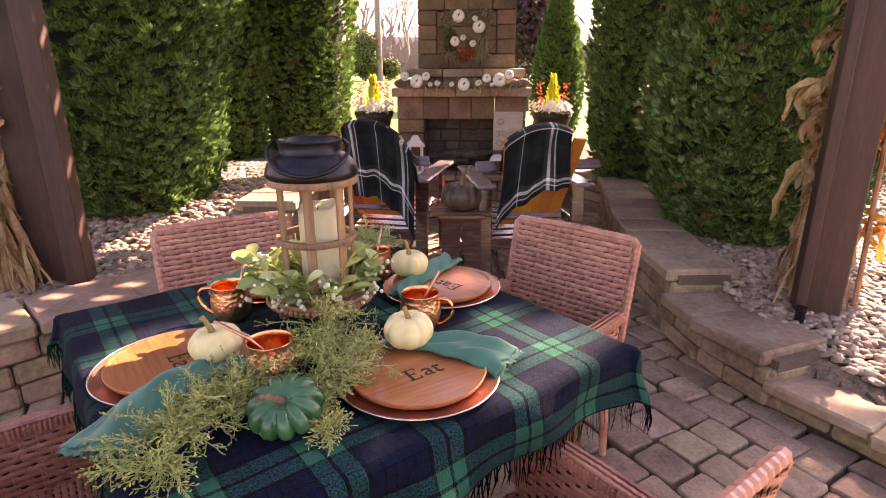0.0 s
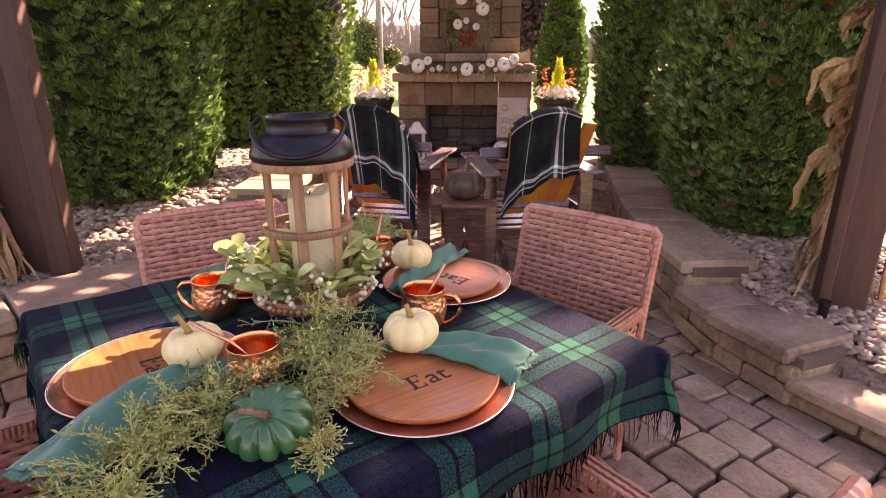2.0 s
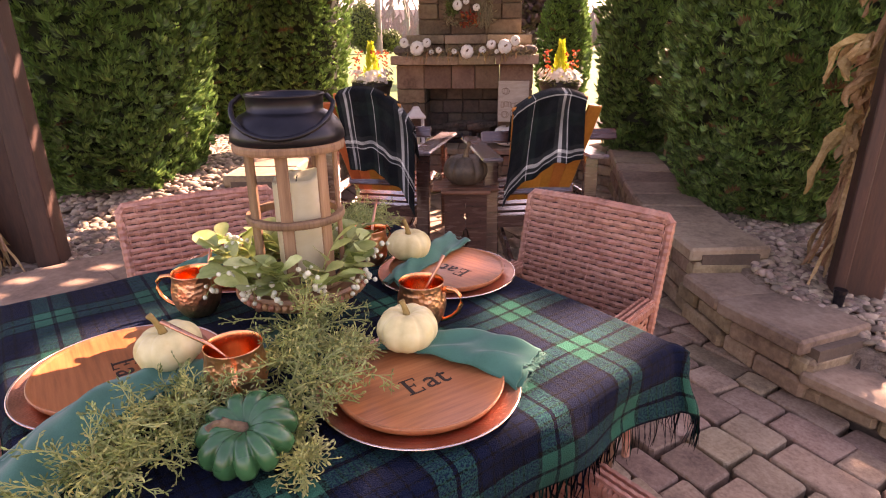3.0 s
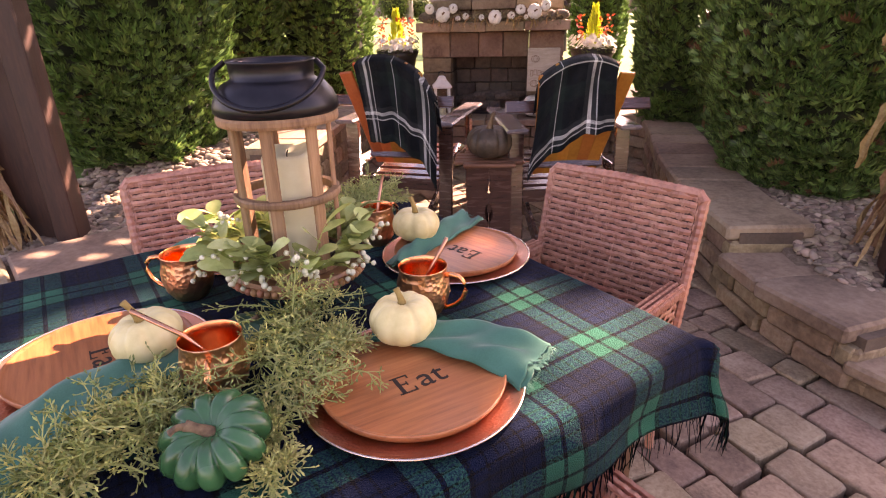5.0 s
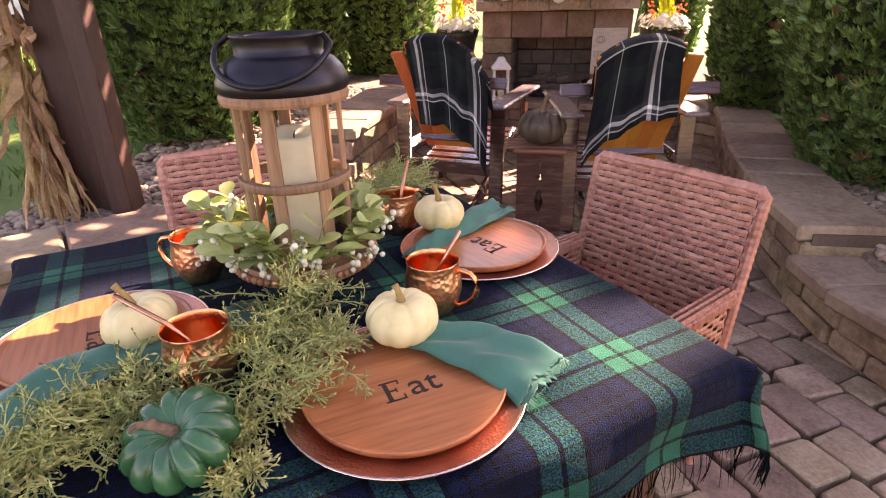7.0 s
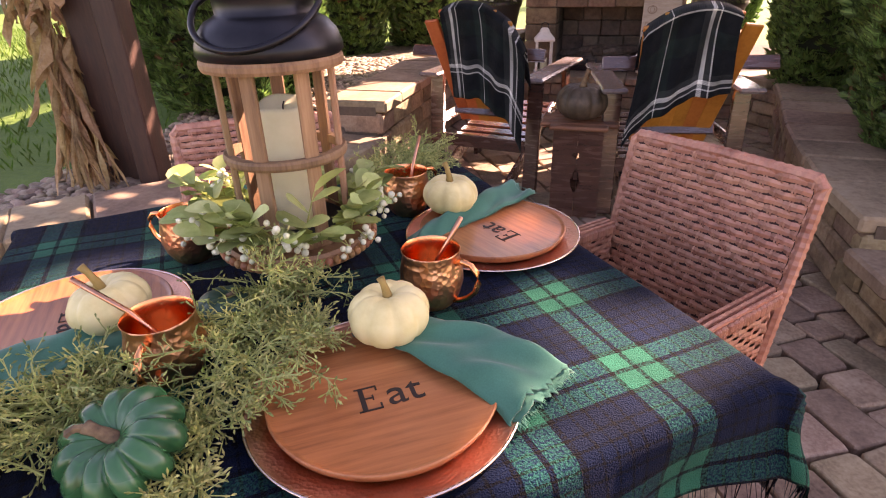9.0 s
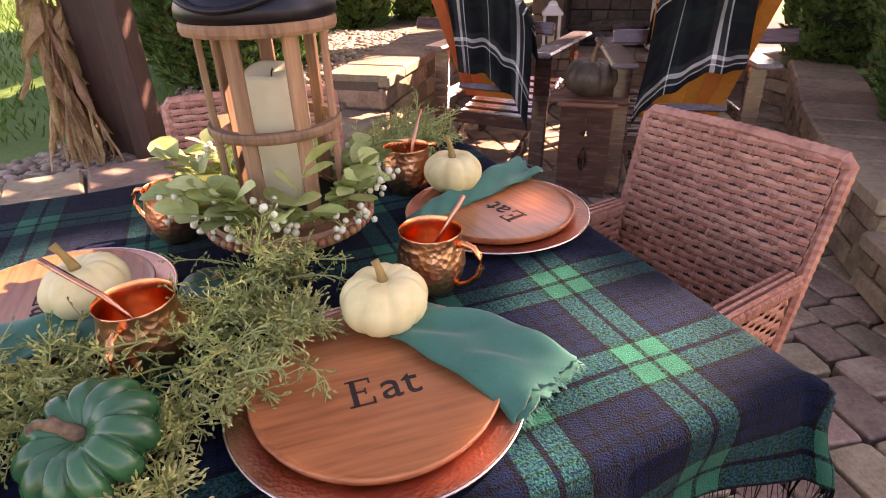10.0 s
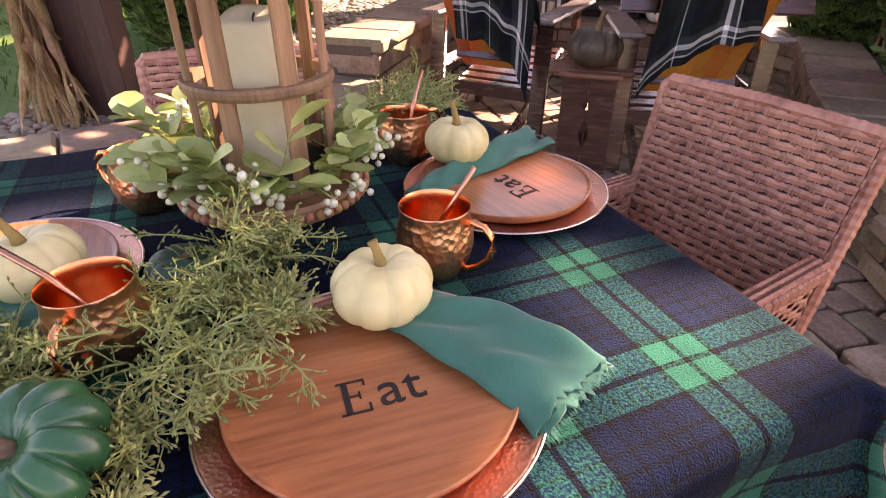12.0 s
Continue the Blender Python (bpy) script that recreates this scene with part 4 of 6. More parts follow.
corn("corn_stalks", 1.72, 2.76, .25, "dry corn stalks leaning behind the timber post", 9,
     [(-.03, 0, 1.03, 185, 22, 6, .26, .065, .55), (-.03, 0, .98, 200, 40, 8, .24, .07, -.3), (-.03, .0, 1.32, 190, 45, 6, .22, .045, .6), (-.02, 0, 1.52, 190, 40, 5, .20, .05, .8),
      (-.02, 0, .72, 200, 50, 8, .22, .05, -.5)], M_HUSK, h=1.75, skirt=30, wrap=26, girth=.04)
corn("corn_stalks", 1.84, 2.63, .22, "corn leaves on the post, coloured orange as backlit", 12,
     [(.0, 0, 1.25, 0, 30, 5, .22, .055, .3), (.01, 0, 1.03, -20, 45, 8, .27, .06, .1), (.02, 0, .95, 10, 50, 5, .25, .05, -.2), (.0, 0, .50, -60, 40, 3, .2, .06, -.4)], M_HUSK_O, h=1.7, girth=.03)
timber_post("timber_post", 1.69, 5.55, .3, 0, .15, .15, "brown timber post in front of the tall evergreen", 3.2)
corn("corn_stalks", 1.57, 5.42, .3, "thin dry corn stalks tied to the far post", 15,
     [(-.02, 0, z_, 200, 40, 5, .25, .05, .3) for z_ in (1.2, 1.6, 2.0, 2.4, 2.8)], M_HUSK, h=3.0, wrap=24, girth=.05)

# ---- pergola roof carried by the posts: unseen, inferred from them, added for shade ----
roof = thing("pergola_roof", "unseen brown timber pergola beams and rafters, inferred above the fireside", "pergola")
for a, b in (((-2.20, 2.50), (1.70, 2.57)), ((-3.0, 5.75), (1.69, 5.55)), ((-2.20, 2.50), (-3.0, 5.75)), ((1.70, 2.57), (1.69, 5.55))):
    d = Vector((b[0] - a[0], b[1] - a[1], 0)).normalized() * .3
    g = Geo(); g.box(between((a[0] - d.x, a[1] - d.y, 3.02), (b[0] + d.x, b[1] + d.y, 3.02), .06, .20), .006); put("beam", g, M_POST, roof)
for k in range(15):
    x = -2.55 + k * .26
    g = Geo(); g.box(scaled(x, 3.95, 3.17, .05, 4.4, .14), .005); put("rafter", g, M_POST, roof)
# Batten spacing and length are chosen for the sun they let through.
for k in range(26):
    y = 1.985 + k * .17
    g = Geo(); g.box(scaled(-.80, y, 3.275, 4.0, .08, .05), .004); put("batten", g, M_POST, roof)
# Added fourth post, out of view, under the roof's corner.
timber_post("timber_post", -3.0, 5.75, .3, 0, .15, .15, "added brown timber post, unseen behind the evergreen", 2.75)

# ---- outdoor fireplace ----
FX, FY = -0.225, 5.73     # middle of its front
fire = thing("fireplace", "tall outdoor fireplace of brown tumbled stone blocks", "fireplace", pose(FX, FY, 0))
FB_L, FB_R, FB_B, FB_T = -.395, .315, .36, .90    # the firebox opening
for box_ in ((-.53, .34, .56, .23, .56, 1.10), (.48, .34, .56, .29, .56, 1.10), (-.04, .55, .56, .72, .10, 1.10),
             (-.04, .34, 1.01, .72, .56, .2), (-.04, .34, .17, .72, .56, .33), (.03, .40, 1.72, .90, .36, 1.02)):
    g = Geo(); g.box(scaled(*box_)); put("core", g, M_CORE, fire)
fire_meshes = {}


def fire_block(x, y, z, w, d, h, material=M_FIRE, name="block"):
    """One block, its front at y, standing at z, from x to x + w."""
    key = (round(w, 2), round(d, 2), round(h, 3), material.name)
    if key not in fire_meshes:
        g = Geo(); g.box(scaled(0, 0, 0, w - .005, d, h - .005), .007)
        fire_meshes[key] = g.mesh("fire_block")
    put(name, fire_meshes[key], material, fire, at=pose(x + w / 2, y + d / 2 + rng.uniform(-.004, .004), z + h / 2, rng.uniform(-.6, .6), rng.uniform(-.6, .6), rng.uniform(-.6, .6)))


def course(x0, x1, z, h, y=0.0, d=.12, w=.22, material=M_FIRE):
    n = max(1, round((x1 - x0) / w))
    cuts = [x0 + (x1 - x0) * k / n for k in range(n + 1)]
    cuts = [c + (rng.uniform(-.03, .03) if 0 < i < n else 0) for i, c in enumerate(cuts)]
    for a, b in zip(cuts, cuts[1:]):
        fire_block(a, y, z, b - a, d, h, material)


# body: courses left and right of the opening, and the lintel course
for z in (0.0, .12, .24):
    course(-.67, .64, z, .12, w=.24)
for z in (.36, .495, .63, .765):
    course(-.67, FB_L, z, .135, w=.21)
    course(FB_R, .64, z, .135, w=.2)
course(-.67, -.40, .90, .225, w=.27); course(-.40, .32, .90, .225, y=-.006, w=.24); course(.32, .64, .90, .225, w=.32)
for z in (.36, .495, .63, .765):
    course(FB_L - .02, FB_R + .02, z, .135, y=.42, d=.06, w=.2, material=M_SOOT)
    for side in (FB_L - .03, FB_R - .005):
        fire_block(side, .13, z, .035, .29, .135, M_SOOT)
# hearth shelf
for a, b in ((-.66, -.36), (-.36, -.06), (-.06, .24), (.24, .65)):
    fire_block(a, -.22, .305, b - a, .36, .06, M_CAP, "hearth_stone")
for z in (0, .10, .20):
    course(-.62, .61, z, .10, y=-.19, d=.19, w=.25)
# mantel
for a, b in ((-.70, -.38), (-.38, -.06), (-.06, .28), (.28, .68)):
    fire_block(a, -.16, 1.125, b - a, .72, .085, M_CAP, "mantel_stone")
# stepped courses above the mantel, chimney, and cap
course(-.50, .60, 1.21, .10, y=.06, d=.12, w=.28)
for a, b in ((-.56, -.2), (-.2, .2), (.2, .62)):
    fire_block(a, .0, 1.31, b - a, .62, .085, M_CAP, "ledge_stone")
for k in range(5):
    z = 1.395 + k * .137
    if k in (1, 2, 3):
        course(-.46, -.27, z, .137, y=.12, w=.19); course(.33, .52, z, .137, y=.12, w=.19)
    else:
        course(-.46, .52, z, .137, y=.12, w=.24 if k else .3)
for z, a, b in ((1.54, -.27, .03), (1.54, .03, .33), (1.665, -.27, -.14), (1.665, .2, .33), (1.665, -.14, .2), (1.80, -.27, .03), (1.80, .03, .33)):
    fire_block(a, .16, z - .006, b - a, .08, .135)
for side in (-.46, .40):
    for k in range(5):
        fire_block(side, .24, 1.395 + k * .137, .12, .30, .137)
for a in (-.53, -.36, -.19, -.02, .15, .32, .47):
    fire_block(a, .06, 2.08, .17 if a < .4 else .12, .5, .10, M_CAP, "cap_stone")

# log set with grate
logs = thing("gas_log_set", "charred grey logs piled in a black grate", "logs", pose(FX - .04, FY + .24, .365))
for k in range(9):
    g = Geo()
    x, y, z = rng.uniform(-.2, .2), rng.uniform(-.08, .08), .06 + .045 * (k // 3)
    a = rng.uniform(-.6, .6)
    l = rng.uniform(.12, .2)
    pts = [(x - math.cos(a) * l, y - math.sin(a) * l * .6, z), (x, y, z + .02), (x + math.cos(a) * l, y + math.sin(a) * l * .6, z + rng.uniform(-.02, .03))]
    g.tube(pts, [.035, .045, .03], 8)
    put("log", g, M_LOG, logs)
for k in range(7):
    g = Geo(); x = -.24 + k * .08; g.tube([(x, -.13, .0), (x, -.13, .07), (x, -.12, .10)], .008, 6); put("bar", g, M_BLACK_METAL, logs)
g = Geo(); g.box(scaled(0, -.13, .03, .54, .015, .02), .003); g.box(scaled(0, 0, .012, .54, .26, .02), .003); put("grate", g, M_BLACK_METAL, logs)


# ---- pumpkins ----
def pumpkin(name, label, x, y, z, r, h, ribs, material, stem_mat, rz=0, stem=.05, bend=(.02, .0), seg=None, tilt=(0, 0), group="", dip=.16, deep=.10, stem_r=None):
    root = thing(name, label, "pumpkin", pose(x, y, z, tilt[0], tilt[1], rz), group)
    g = Geo()
    prof = []
    n = 14
    for j in range(n + 1):
        a = -math.pi / 2 + math.pi * j / n
        rr = max(.0008, math.cos(a) ** .75 * r) if 0 < j < n else .0008
        zz = math.sin(a) * h * .5
        sink = dip * h * math.exp(-(rr / (r * .33)) ** 2) * (1 if a > 0 else -.55)
        prof.append((rr, zz - sink + h * .5))
    seed = x * 13 + y * 7

    def shape(a, rr, zz):
        k = abs(math.sin(a * ribs / 2 + .3 * math.sin(a + seed))) ** .7
        f = 1 - deep * 1.15 * (1 - k) ** 1.5
        return rr * f * (1 + .03 * math.sin(2 * a + seed)), zz - (1 - k) ** 2 * deep * h * .25 * (zz / h)
    g.revolve(prof, seg or ribs * 8, shape=shape)
    put("flesh", g, material, root, smooth=True)
    top = h * (1 - dip) - .004
    sr = stem_r or r * .11
    g = Geo()
    g.tube([(0, 0, top - .01), (bend[0] * .15, bend[1] * .15, top + stem * .35), (bend[0] * .6, bend[1] * .6, top + stem * .75), (bend[0], bend[1], top + stem)], [sr * 1.7, sr, sr * .75, sr * .95], 7)
    put("stem", g, stem_mat, root, smooth=True)
    return root


pumpkin("pumpkin", "large white pumpkin on the hearth shelf", FX + .40, FY - .06, .37, .125, .20, 12, M_PK_WHITE, M_STEM, stem=.04)
pumpkin("gourd", "small pale yellow gourd on the hearth", FX - .33, FY - .09, .37, .055, .09, 8, M_PK_CREAM, M_STEM, stem=.03)
pumpkin("pumpkin", "small orange pumpkin on the patio by the hearth", FX + .33, FY - .62, .0, .09, .13, 10, surf("orange pumpkin skin", [(.40, .12, .02), (.58, .22, .05)], rough=.5), M_STEM, stem=.03)
pumpkin("pumpkin", "cream pumpkin on the patio by the hearth", FX - .30, FY - .50, .0, .13, .2, 10, M_PK_CREAM, M_STEM, stem=.03)


# ---- wooden lantern on the hearth ----
wl = thing("lantern", "worn white wooden lantern with a pointed top", "lantern", pose(FX - .47, FY - .12, .37, rz=12))
for sx in (-1, 1):
    for sy in (-1, 1):
        g = Geo(); g.box(scaled(sx * .062, sy * .062, .15, .02, .02, .26), .002); put("post", g, M_WHITE, wl)
g = Geo(); g.box(scaled(0, 0, .012, .16, .16, .024), .004); put("base", g, M_WHITE, wl)
g = Geo()
g.revolve([(.118, .275), (.125, .29), (.06, .345), (.055, .36), (.035, .38), (.001, .385)], 4, pose(0, 0, 0, rz=45)); put("roof", g, M_WHITE, wl)
g = Geo(); g.tube([(.03, 0, .38), (.028, 0, .41), (0, 0, .425), (-.028, 0, .41), (-.03, 0, .38)], .004, 6); put("ring", g, M_BLACK_METAL, wl)
g = Geo(); g.revolve([(.001, .024), (.03, .024), (.03, .13), (.001, .13)], 14); put("candle", g, M_CANDLE, wl)
g = Geo(); g.box(scaled(0, .062, .15, .10, .004, .24)); pane = put("pane", g, M_GLASS, wl); pane.visible_shadow = False

# ---- sign leaning on the mantel front ----
sign = thing("sign", "grey-tan wooden sign painted with faded pumpkins", "sign", pose(FX + .46, FY - .06, .60, -4, 0, 0))
g = Geo(); g.box(scaled(0, 0, .19, .29, .018, .38), .003); put("board", g, M_SIGN, sign)
for x, z, r in ((-.075, .285, .035), (.03, .075, .06), (-.08, .07, .035)):
    g = Geo()
    g.tube([(x + math.cos(a * .5236) * r, -.011, z + math.sin(a * .5236) * r * .85) for a in range(13)], .003, 5); put("painted_pumpkin", g, M_SIGN_INK, sign)
g = Geo(); g.tube([(.03, -.011, .125), (.05, -.011, .14)], .003, 5); put("painted_stem", g, M_SIGN_INK, sign)
for x, z, r in ((.03, .075, .06), (.03, .075, .03), (-.08, .07, .035), (-.075, .285, .03)):
    g = Geo()
    g.tube([(x + math.cos(a * .5236) * r * .55, -.011, z + math.sin(a * .5236) * r * .85) for a in range(13)], .0022, 5); put("painted_rib", g, M_SIGN_INK, sign)
for k, (w, h) in enumerate(((.018, .045), (.020, .038), (.016, .040), (.022, .036), (.017, .042), (.019, .038), (.021, .044))):
    g = Geo(); g.box(scaled(-.105 + k * .034, -.0105, .160 + .008 * math.sin(k * 1.4), w + .010, .004, h + .010), .001); put("letter_edge", g, M_SIGN_INK, sign)
    g = Geo(); g.box(scaled(-.105 + k * .034, -.0125, .160 + .008 * math.sin(k * 1.4), w, .006, h), .001); put("letter_bar", g, M_SIGN, sign)


def twigs(name, material, parent, n, spot, length, width, seed, label=""):
    """A loose tuft of dry leaves and grasses round places given by spot(k)."""
    rg = random.Random(seed)
    g = Geo()
    for k in range(n):
        p, d = spot(rg)
        g.leaf(Vector(p), Vector(d).normalized(), Vector((rg.uniform(-1, 1), -1, rg.uniform(-1, 1))).normalized(), length * rg.uniform(.5, 1.3), width)
    return tagged(put(name, g, material, parent, label), kind="stuff")


# ---- wreath on the chimney ----
WZ, WY = 1.70, FY + .10
wreath = thing("wreath", "square twig wreath with white pumpkins and moss", "wreath", pose(FX + .03, WY, WZ))
g = Geo()
rg = random.Random(5)
for k in range(90):
    s = rg.randrange(4)
    t0 = rg.uniform(-.2, .2)
    o = .19 + rg.uniform(-.03, .03)
    a = (t0, o) if s == 0 else (t0, -o) if s == 1 else (o, t0) if s == 2 else (-o, t0)
    d = (rg.uniform(.05, .14), rg.uniform(-.03, .03)) if s < 2 else (rg.uniform(-.03, .03), rg.uniform(.05, .14))
    g.tube([(a[0] - d[0], -.02, a[1] - d[1]), (a[0], -.035 + rg.uniform(-.02, .02), a[1]), (a[0] + d[0], -.02, a[1] + d[1])], .0035, 4)
tagged(put("twigwork", g, M_STEM, wreath), kind="stuff")


def ring_spot(rg):
    s = rg.randrange(4)
    t0, o = rg.uniform(-.22, .22), .18 + rg.uniform(-.05, .05)
    a = (t0, o) if s == 0 else (t0, -o) if s == 1 else (o, t0) if s == 2 else (-o, t0)
    return (a[0], -.04, a[1]), (rg.uniform(-1, 1), rg.uniform(-.6, 0), rg.uniform(-1, 1))


twigs("moss", M_DRY, wreath, 420, ring_spot, .06, .012, 6)
twigs("green_leafage", M_BUSH, wreath, 160, lambda r: ((r.uniform(-.2, -.1), -.05, r.uniform(-.12, .05)), (r.uniform(-1, 1), -.4, r.uniform(-1, 1))), .05, .022, 7)
twigs("red_leafage", M_RUST, wreath, 90, lambda r: ((r.uniform(-.08, .1), -.05, r.uniform(-.22, -.12)), (r.uniform(-1, 1), -.4, r.uniform(-1, 1))), .05, .02, 8)
twigs("dry_grass", M_DRY, wreath, 150, lambda r: ((r.uniform(.08, .2), -.05, r.uniform(-.15, .0)), (r.uniform(-.3, .3), -.3, -1)), .14, .006, 9)


def facing_pumpkin(x, y, z, r, label, group):
    return pumpkin("white_pumpkin", label, x, y, z, r, r * 1.25, 9, M_PK_WHITE, M_STEM, stem=r * .5, bend=(r * .25, r * .2), tilt=(82, rng.uniform(-14, 14)), group=group, seg=45, rz=0)


for x, z, r in ((-.075, .175, .062), (.125, .075, .062), (-.11, -.055, .048), (.065, -.075, .034), (-.03, -.02, .03), (.085, .155, .028)):
    facing_pumpkin(FX + .03 + x, WY - .04, WZ + z, r, "small white pumpkin wired into the wreath", "pumpkins in the wreath")

# ---- garland on the mantel ----
garland = thing("mantel_garland", "dry moss and husk garland along the mantel", "garland", pose(FX, FY - .10, 1.21))
twigs("moss", M_DRY, garland, 900, lambda r: ((r.uniform(-.62, .62), r.uniform(-.05, .03), abs(r.gauss(0, .025))), (r.uniform(-1, 1), r.uniform(-1, .2), r.uniform(-.8, .8))), .075, .012, 11)
g = Geo()
rg = random.Random(31)
for k in range(26):
    ribbon(g, (rg.uniform(-.5, .5), -.05, .03), (rg.uniform(-1, 1), -.5, .2), rg.uniform(.09, .17), .018, 3.5, rg.uniform(-2, 2), rg)
tagged(put("husk_bow", g, M_HUSK, garland), kind="stuff")
for x in (-.60, -.50, .49, .59):
    g = Geo(); g.ball(scaled(x, .0, .045, .075, .055, .045), 12, 8)
    put("dark_pod", g, M_LOG, garland, smooth=True)
for x, z, r in ((-.44, .06, .066), (-.35, .11, .042), (-.56, .11, .044), (-.24, .045, .03), (-.1, .035, .026), (.02, .03, .062), (.16, .045, .034), (.24, .09, .044), (.36, .07, .064), (.455, .12, .046), (-.31, .03, .024), (.29, .03, .022)):
    facing_pumpkin(FX + x, FY - .14, 1.21 + z, r, "white pumpkin nestled in the mantel garland", "pumpkins along the mantel")

# decor on top of the chimney
for x, w, h in ((-.16, .10, .30), (.02, .14, .34), (.20, .12, .30)):
    pot = thing("lantern", "weathered wooden lantern standing on the chimney cap", "lantern", pose(FX + x, FY + .28, 2.18), "lanterns on the chimney")
    for sx in (-1, 1):
        for sy in (-1, 1):
            g = Geo(); g.box(scaled(sx * w * .45, sy * w * .45, h / 2, .02, .02, h), .002); put("post", g, M_LANT_WOOD, pot)
    g = Geo(); g.box(scaled(0, 0, .012, w + .02, w + .02, .024), .003); put("base", g, M_LANT_WOOD, pot)
    g = Geo(); g.box(scaled(0, 0, h, w + .03, w + .03, .03), .004); put("top", g, M_LANT_WOOD, pot)

# ---- planters on stone pillars either side ----
def planter(x, y, label, seed):
    rg = random.Random(seed)
    base = thing("stone_pillar", "short square pillar of tumbled stone blocks", "pillar", pose(x, y, 0), "pillars beside the fireplace")
    for k in range(5):
        for s in (-1, 1):
            g = Geo(); g.box(scaled(s * .105 if k % 2 else 0, 0 if k % 2 else s * .105, .062 + k * .125, .20 if k % 2 else .41, .41 if k % 2 else .20, .118), .009)
            put("block", g, M_FIRE, base)
    g = Geo(); g.box(scaled(0, 0, .655, .47, .47, .06), .01); put("cap_stone", g, M_CAP, base)
    root = thing("planter", label, "planter", pose(x, y, .685))
    g = Geo()
    g.revolve([(.001, 0), (.14, 0), (.15, .02), (.185, .20), (.20, .22), (.205, .27), (.19, .27), (.175, .22), (.001, .21)], 28, shape=lambda a, r_, z_: (r_ * (1 + .012 * math.sin(a * 14)), z_))
    put("pot", g, M_POT, root, smooth=True)
    g = Geo()
    for k in range(90):
        a, q = rg.uniform(0, 6.28), rg.uniform(.08, .22)
        c = Vector((math.cos(a) * q, math.sin(a) * q, .33 + rg.uniform(-.06, .05)))
        ax = Vector((math.cos(a) * .8, math.sin(a) * .8, .7)).normalized()
        sx_ = ax.orthogonal().normalized()
        sy_ = ax.cross(sx_)
        for m_ in range(6):
            e = sx_ * math.cos(m_ * 1.05) + sy_ * math.sin(m_ * 1.05) + ax * .35
            g.leaf(c, e.normalized(), ax, .034, .03)
    tagged(put("white_bloom", g, M_PETAL, root), kind="stuff")
    g = Geo()
    for k in range(420):
        z = rg.uniform(0, .34)
        q = (.34 - z) * .26
        a = rg.uniform(0, 6.28)
        g.leaf(Vector((math.cos(a) * q * rg.random(), math.sin(a) * q * rg.random(), .27 + z)), Vector((math.cos(a) * .5, math.sin(a) * .5, 1)).normalized(), Vector((math.sin(a), -math.cos(a), .2)), .07, .014)
    tagged(put("yellow_conifer", g, M_CYPRESS, root), kind="stuff")
    g = Geo()
    for k in range(70):
        a = rg.uniform(0, 6.28)
        x0 = (-.13, .13, .05)[k % 3]
        g.leaf(Vector((x0 + rg.uniform(-.03, .03), rg.uniform(-.05, .1), .30 + rg.uniform(0, .26))), Vector((math.cos(a), math.sin(a), .6)).normalized(), Vector((0, -1, .3)), .045, .02)
    tagged(put("red_leafage", g, M_RUST, root), kind="stuff")
    g = Geo()
    for k in range(260):
        a = rg.uniform(0, 6.28)
        g.leaf(Vector((math.cos(a) * .17, math.sin(a) * .17, .27)), Vector((math.cos(a), math.sin(a), rg.uniform(-1.1, .6))).normalized(), Vector((0, 0, 1)), .06, .02)
    tagged(put("green_leafage", g, M_BUSH, root), kind="stuff")


planter(FX - .96, FY + .25, "dark pot with white flowers and a yellow conifer", 41)
planter(FX + .92, FY + .25, "dark pot of white flowers, yellow conifer, red leaves", 43)


# ---- chairs by the fire ----
def adirondack(x, y, rz, label):
    root = thing("adirondack_chair", label, "chair", pose(x, y, 0, rz=rz) @ Matrix.Diagonal((.87, .92, .92, 1)), "chairs by the fireplace")
    S, B = M_SLAT, M_FRAME_BROWN
    # reclined back slats, fanned a little
    n = 6
    for k in range(n):
        u = (k - (n - 1) / 2) / ((n - 1) / 2)
        lo, hi = Vector((u * .175, -.20, .42)), Vector((u * .245, -.56, 1.17 - .09 * u * u))
        g = Geo(); g.box(between(lo, hi, .093, .022, (0, 1, 0)), .006)
        put("back_slat", g, S, root, "orange-brown slat")
    for z, w, yy in ((.50, .50, -.275), (.885, .92, -.455)):
        g = Geo(); g.box(scaled(0, yy + .03, z, w, .03, .07, -24), .005); put("back_rail", g, B, root)
    for k in range(7):
        q = k / 6
        g = Geo(); g.box(scaled(0, -.20 + q * .62, .30 + q * .11, .54, .078, .022, 9), .005); put("seat_slat", g, B, root)
    for s in (-1, 1):
        g = Geo(); g.box(between((s * .25, -.52, .06), (s * .25, .44, .395), .026, .10), .005); put("side_rail", g, B, root)
        g = Geo(); g.box(scaled(s * .36, .36, .36, .035, .10, .72), .006); put("front_leg", g, B, root)
        g = Geo(); g.box(between((s * .36, -.34, 0), (s * .36, -.28, .72), .035, .10, (1, 0, 0)), .006); put("rear_leg", g, B, root)
        # Armrests take the paler lumber, with the glare coloured in.
        g = Geo()
        g.box(scaled(s * .37, .05, .735, .15, .92, .028), .012); put("armrest", g, M_ARM, root, "wide armrest paled for sky glare")
        g = Geo(); g.box(scaled(s * .36, .02, .42, .02, .62, .07), .004); put("side_stretcher", g, B, root)
    for yy, z in ((.36, .36), (-.31, .30)):
        g = Geo(); g.box(scaled(0, yy, z, .70, .03, .08), .004); put("cross_rail", g, B, root)
    return root


adirondack(-.67, 3.98, -8, "brown and orange slatted garden chair with a throw")
adirondack(.29, 3.80, 12, "brown and orange slatted garden chair turned inward")


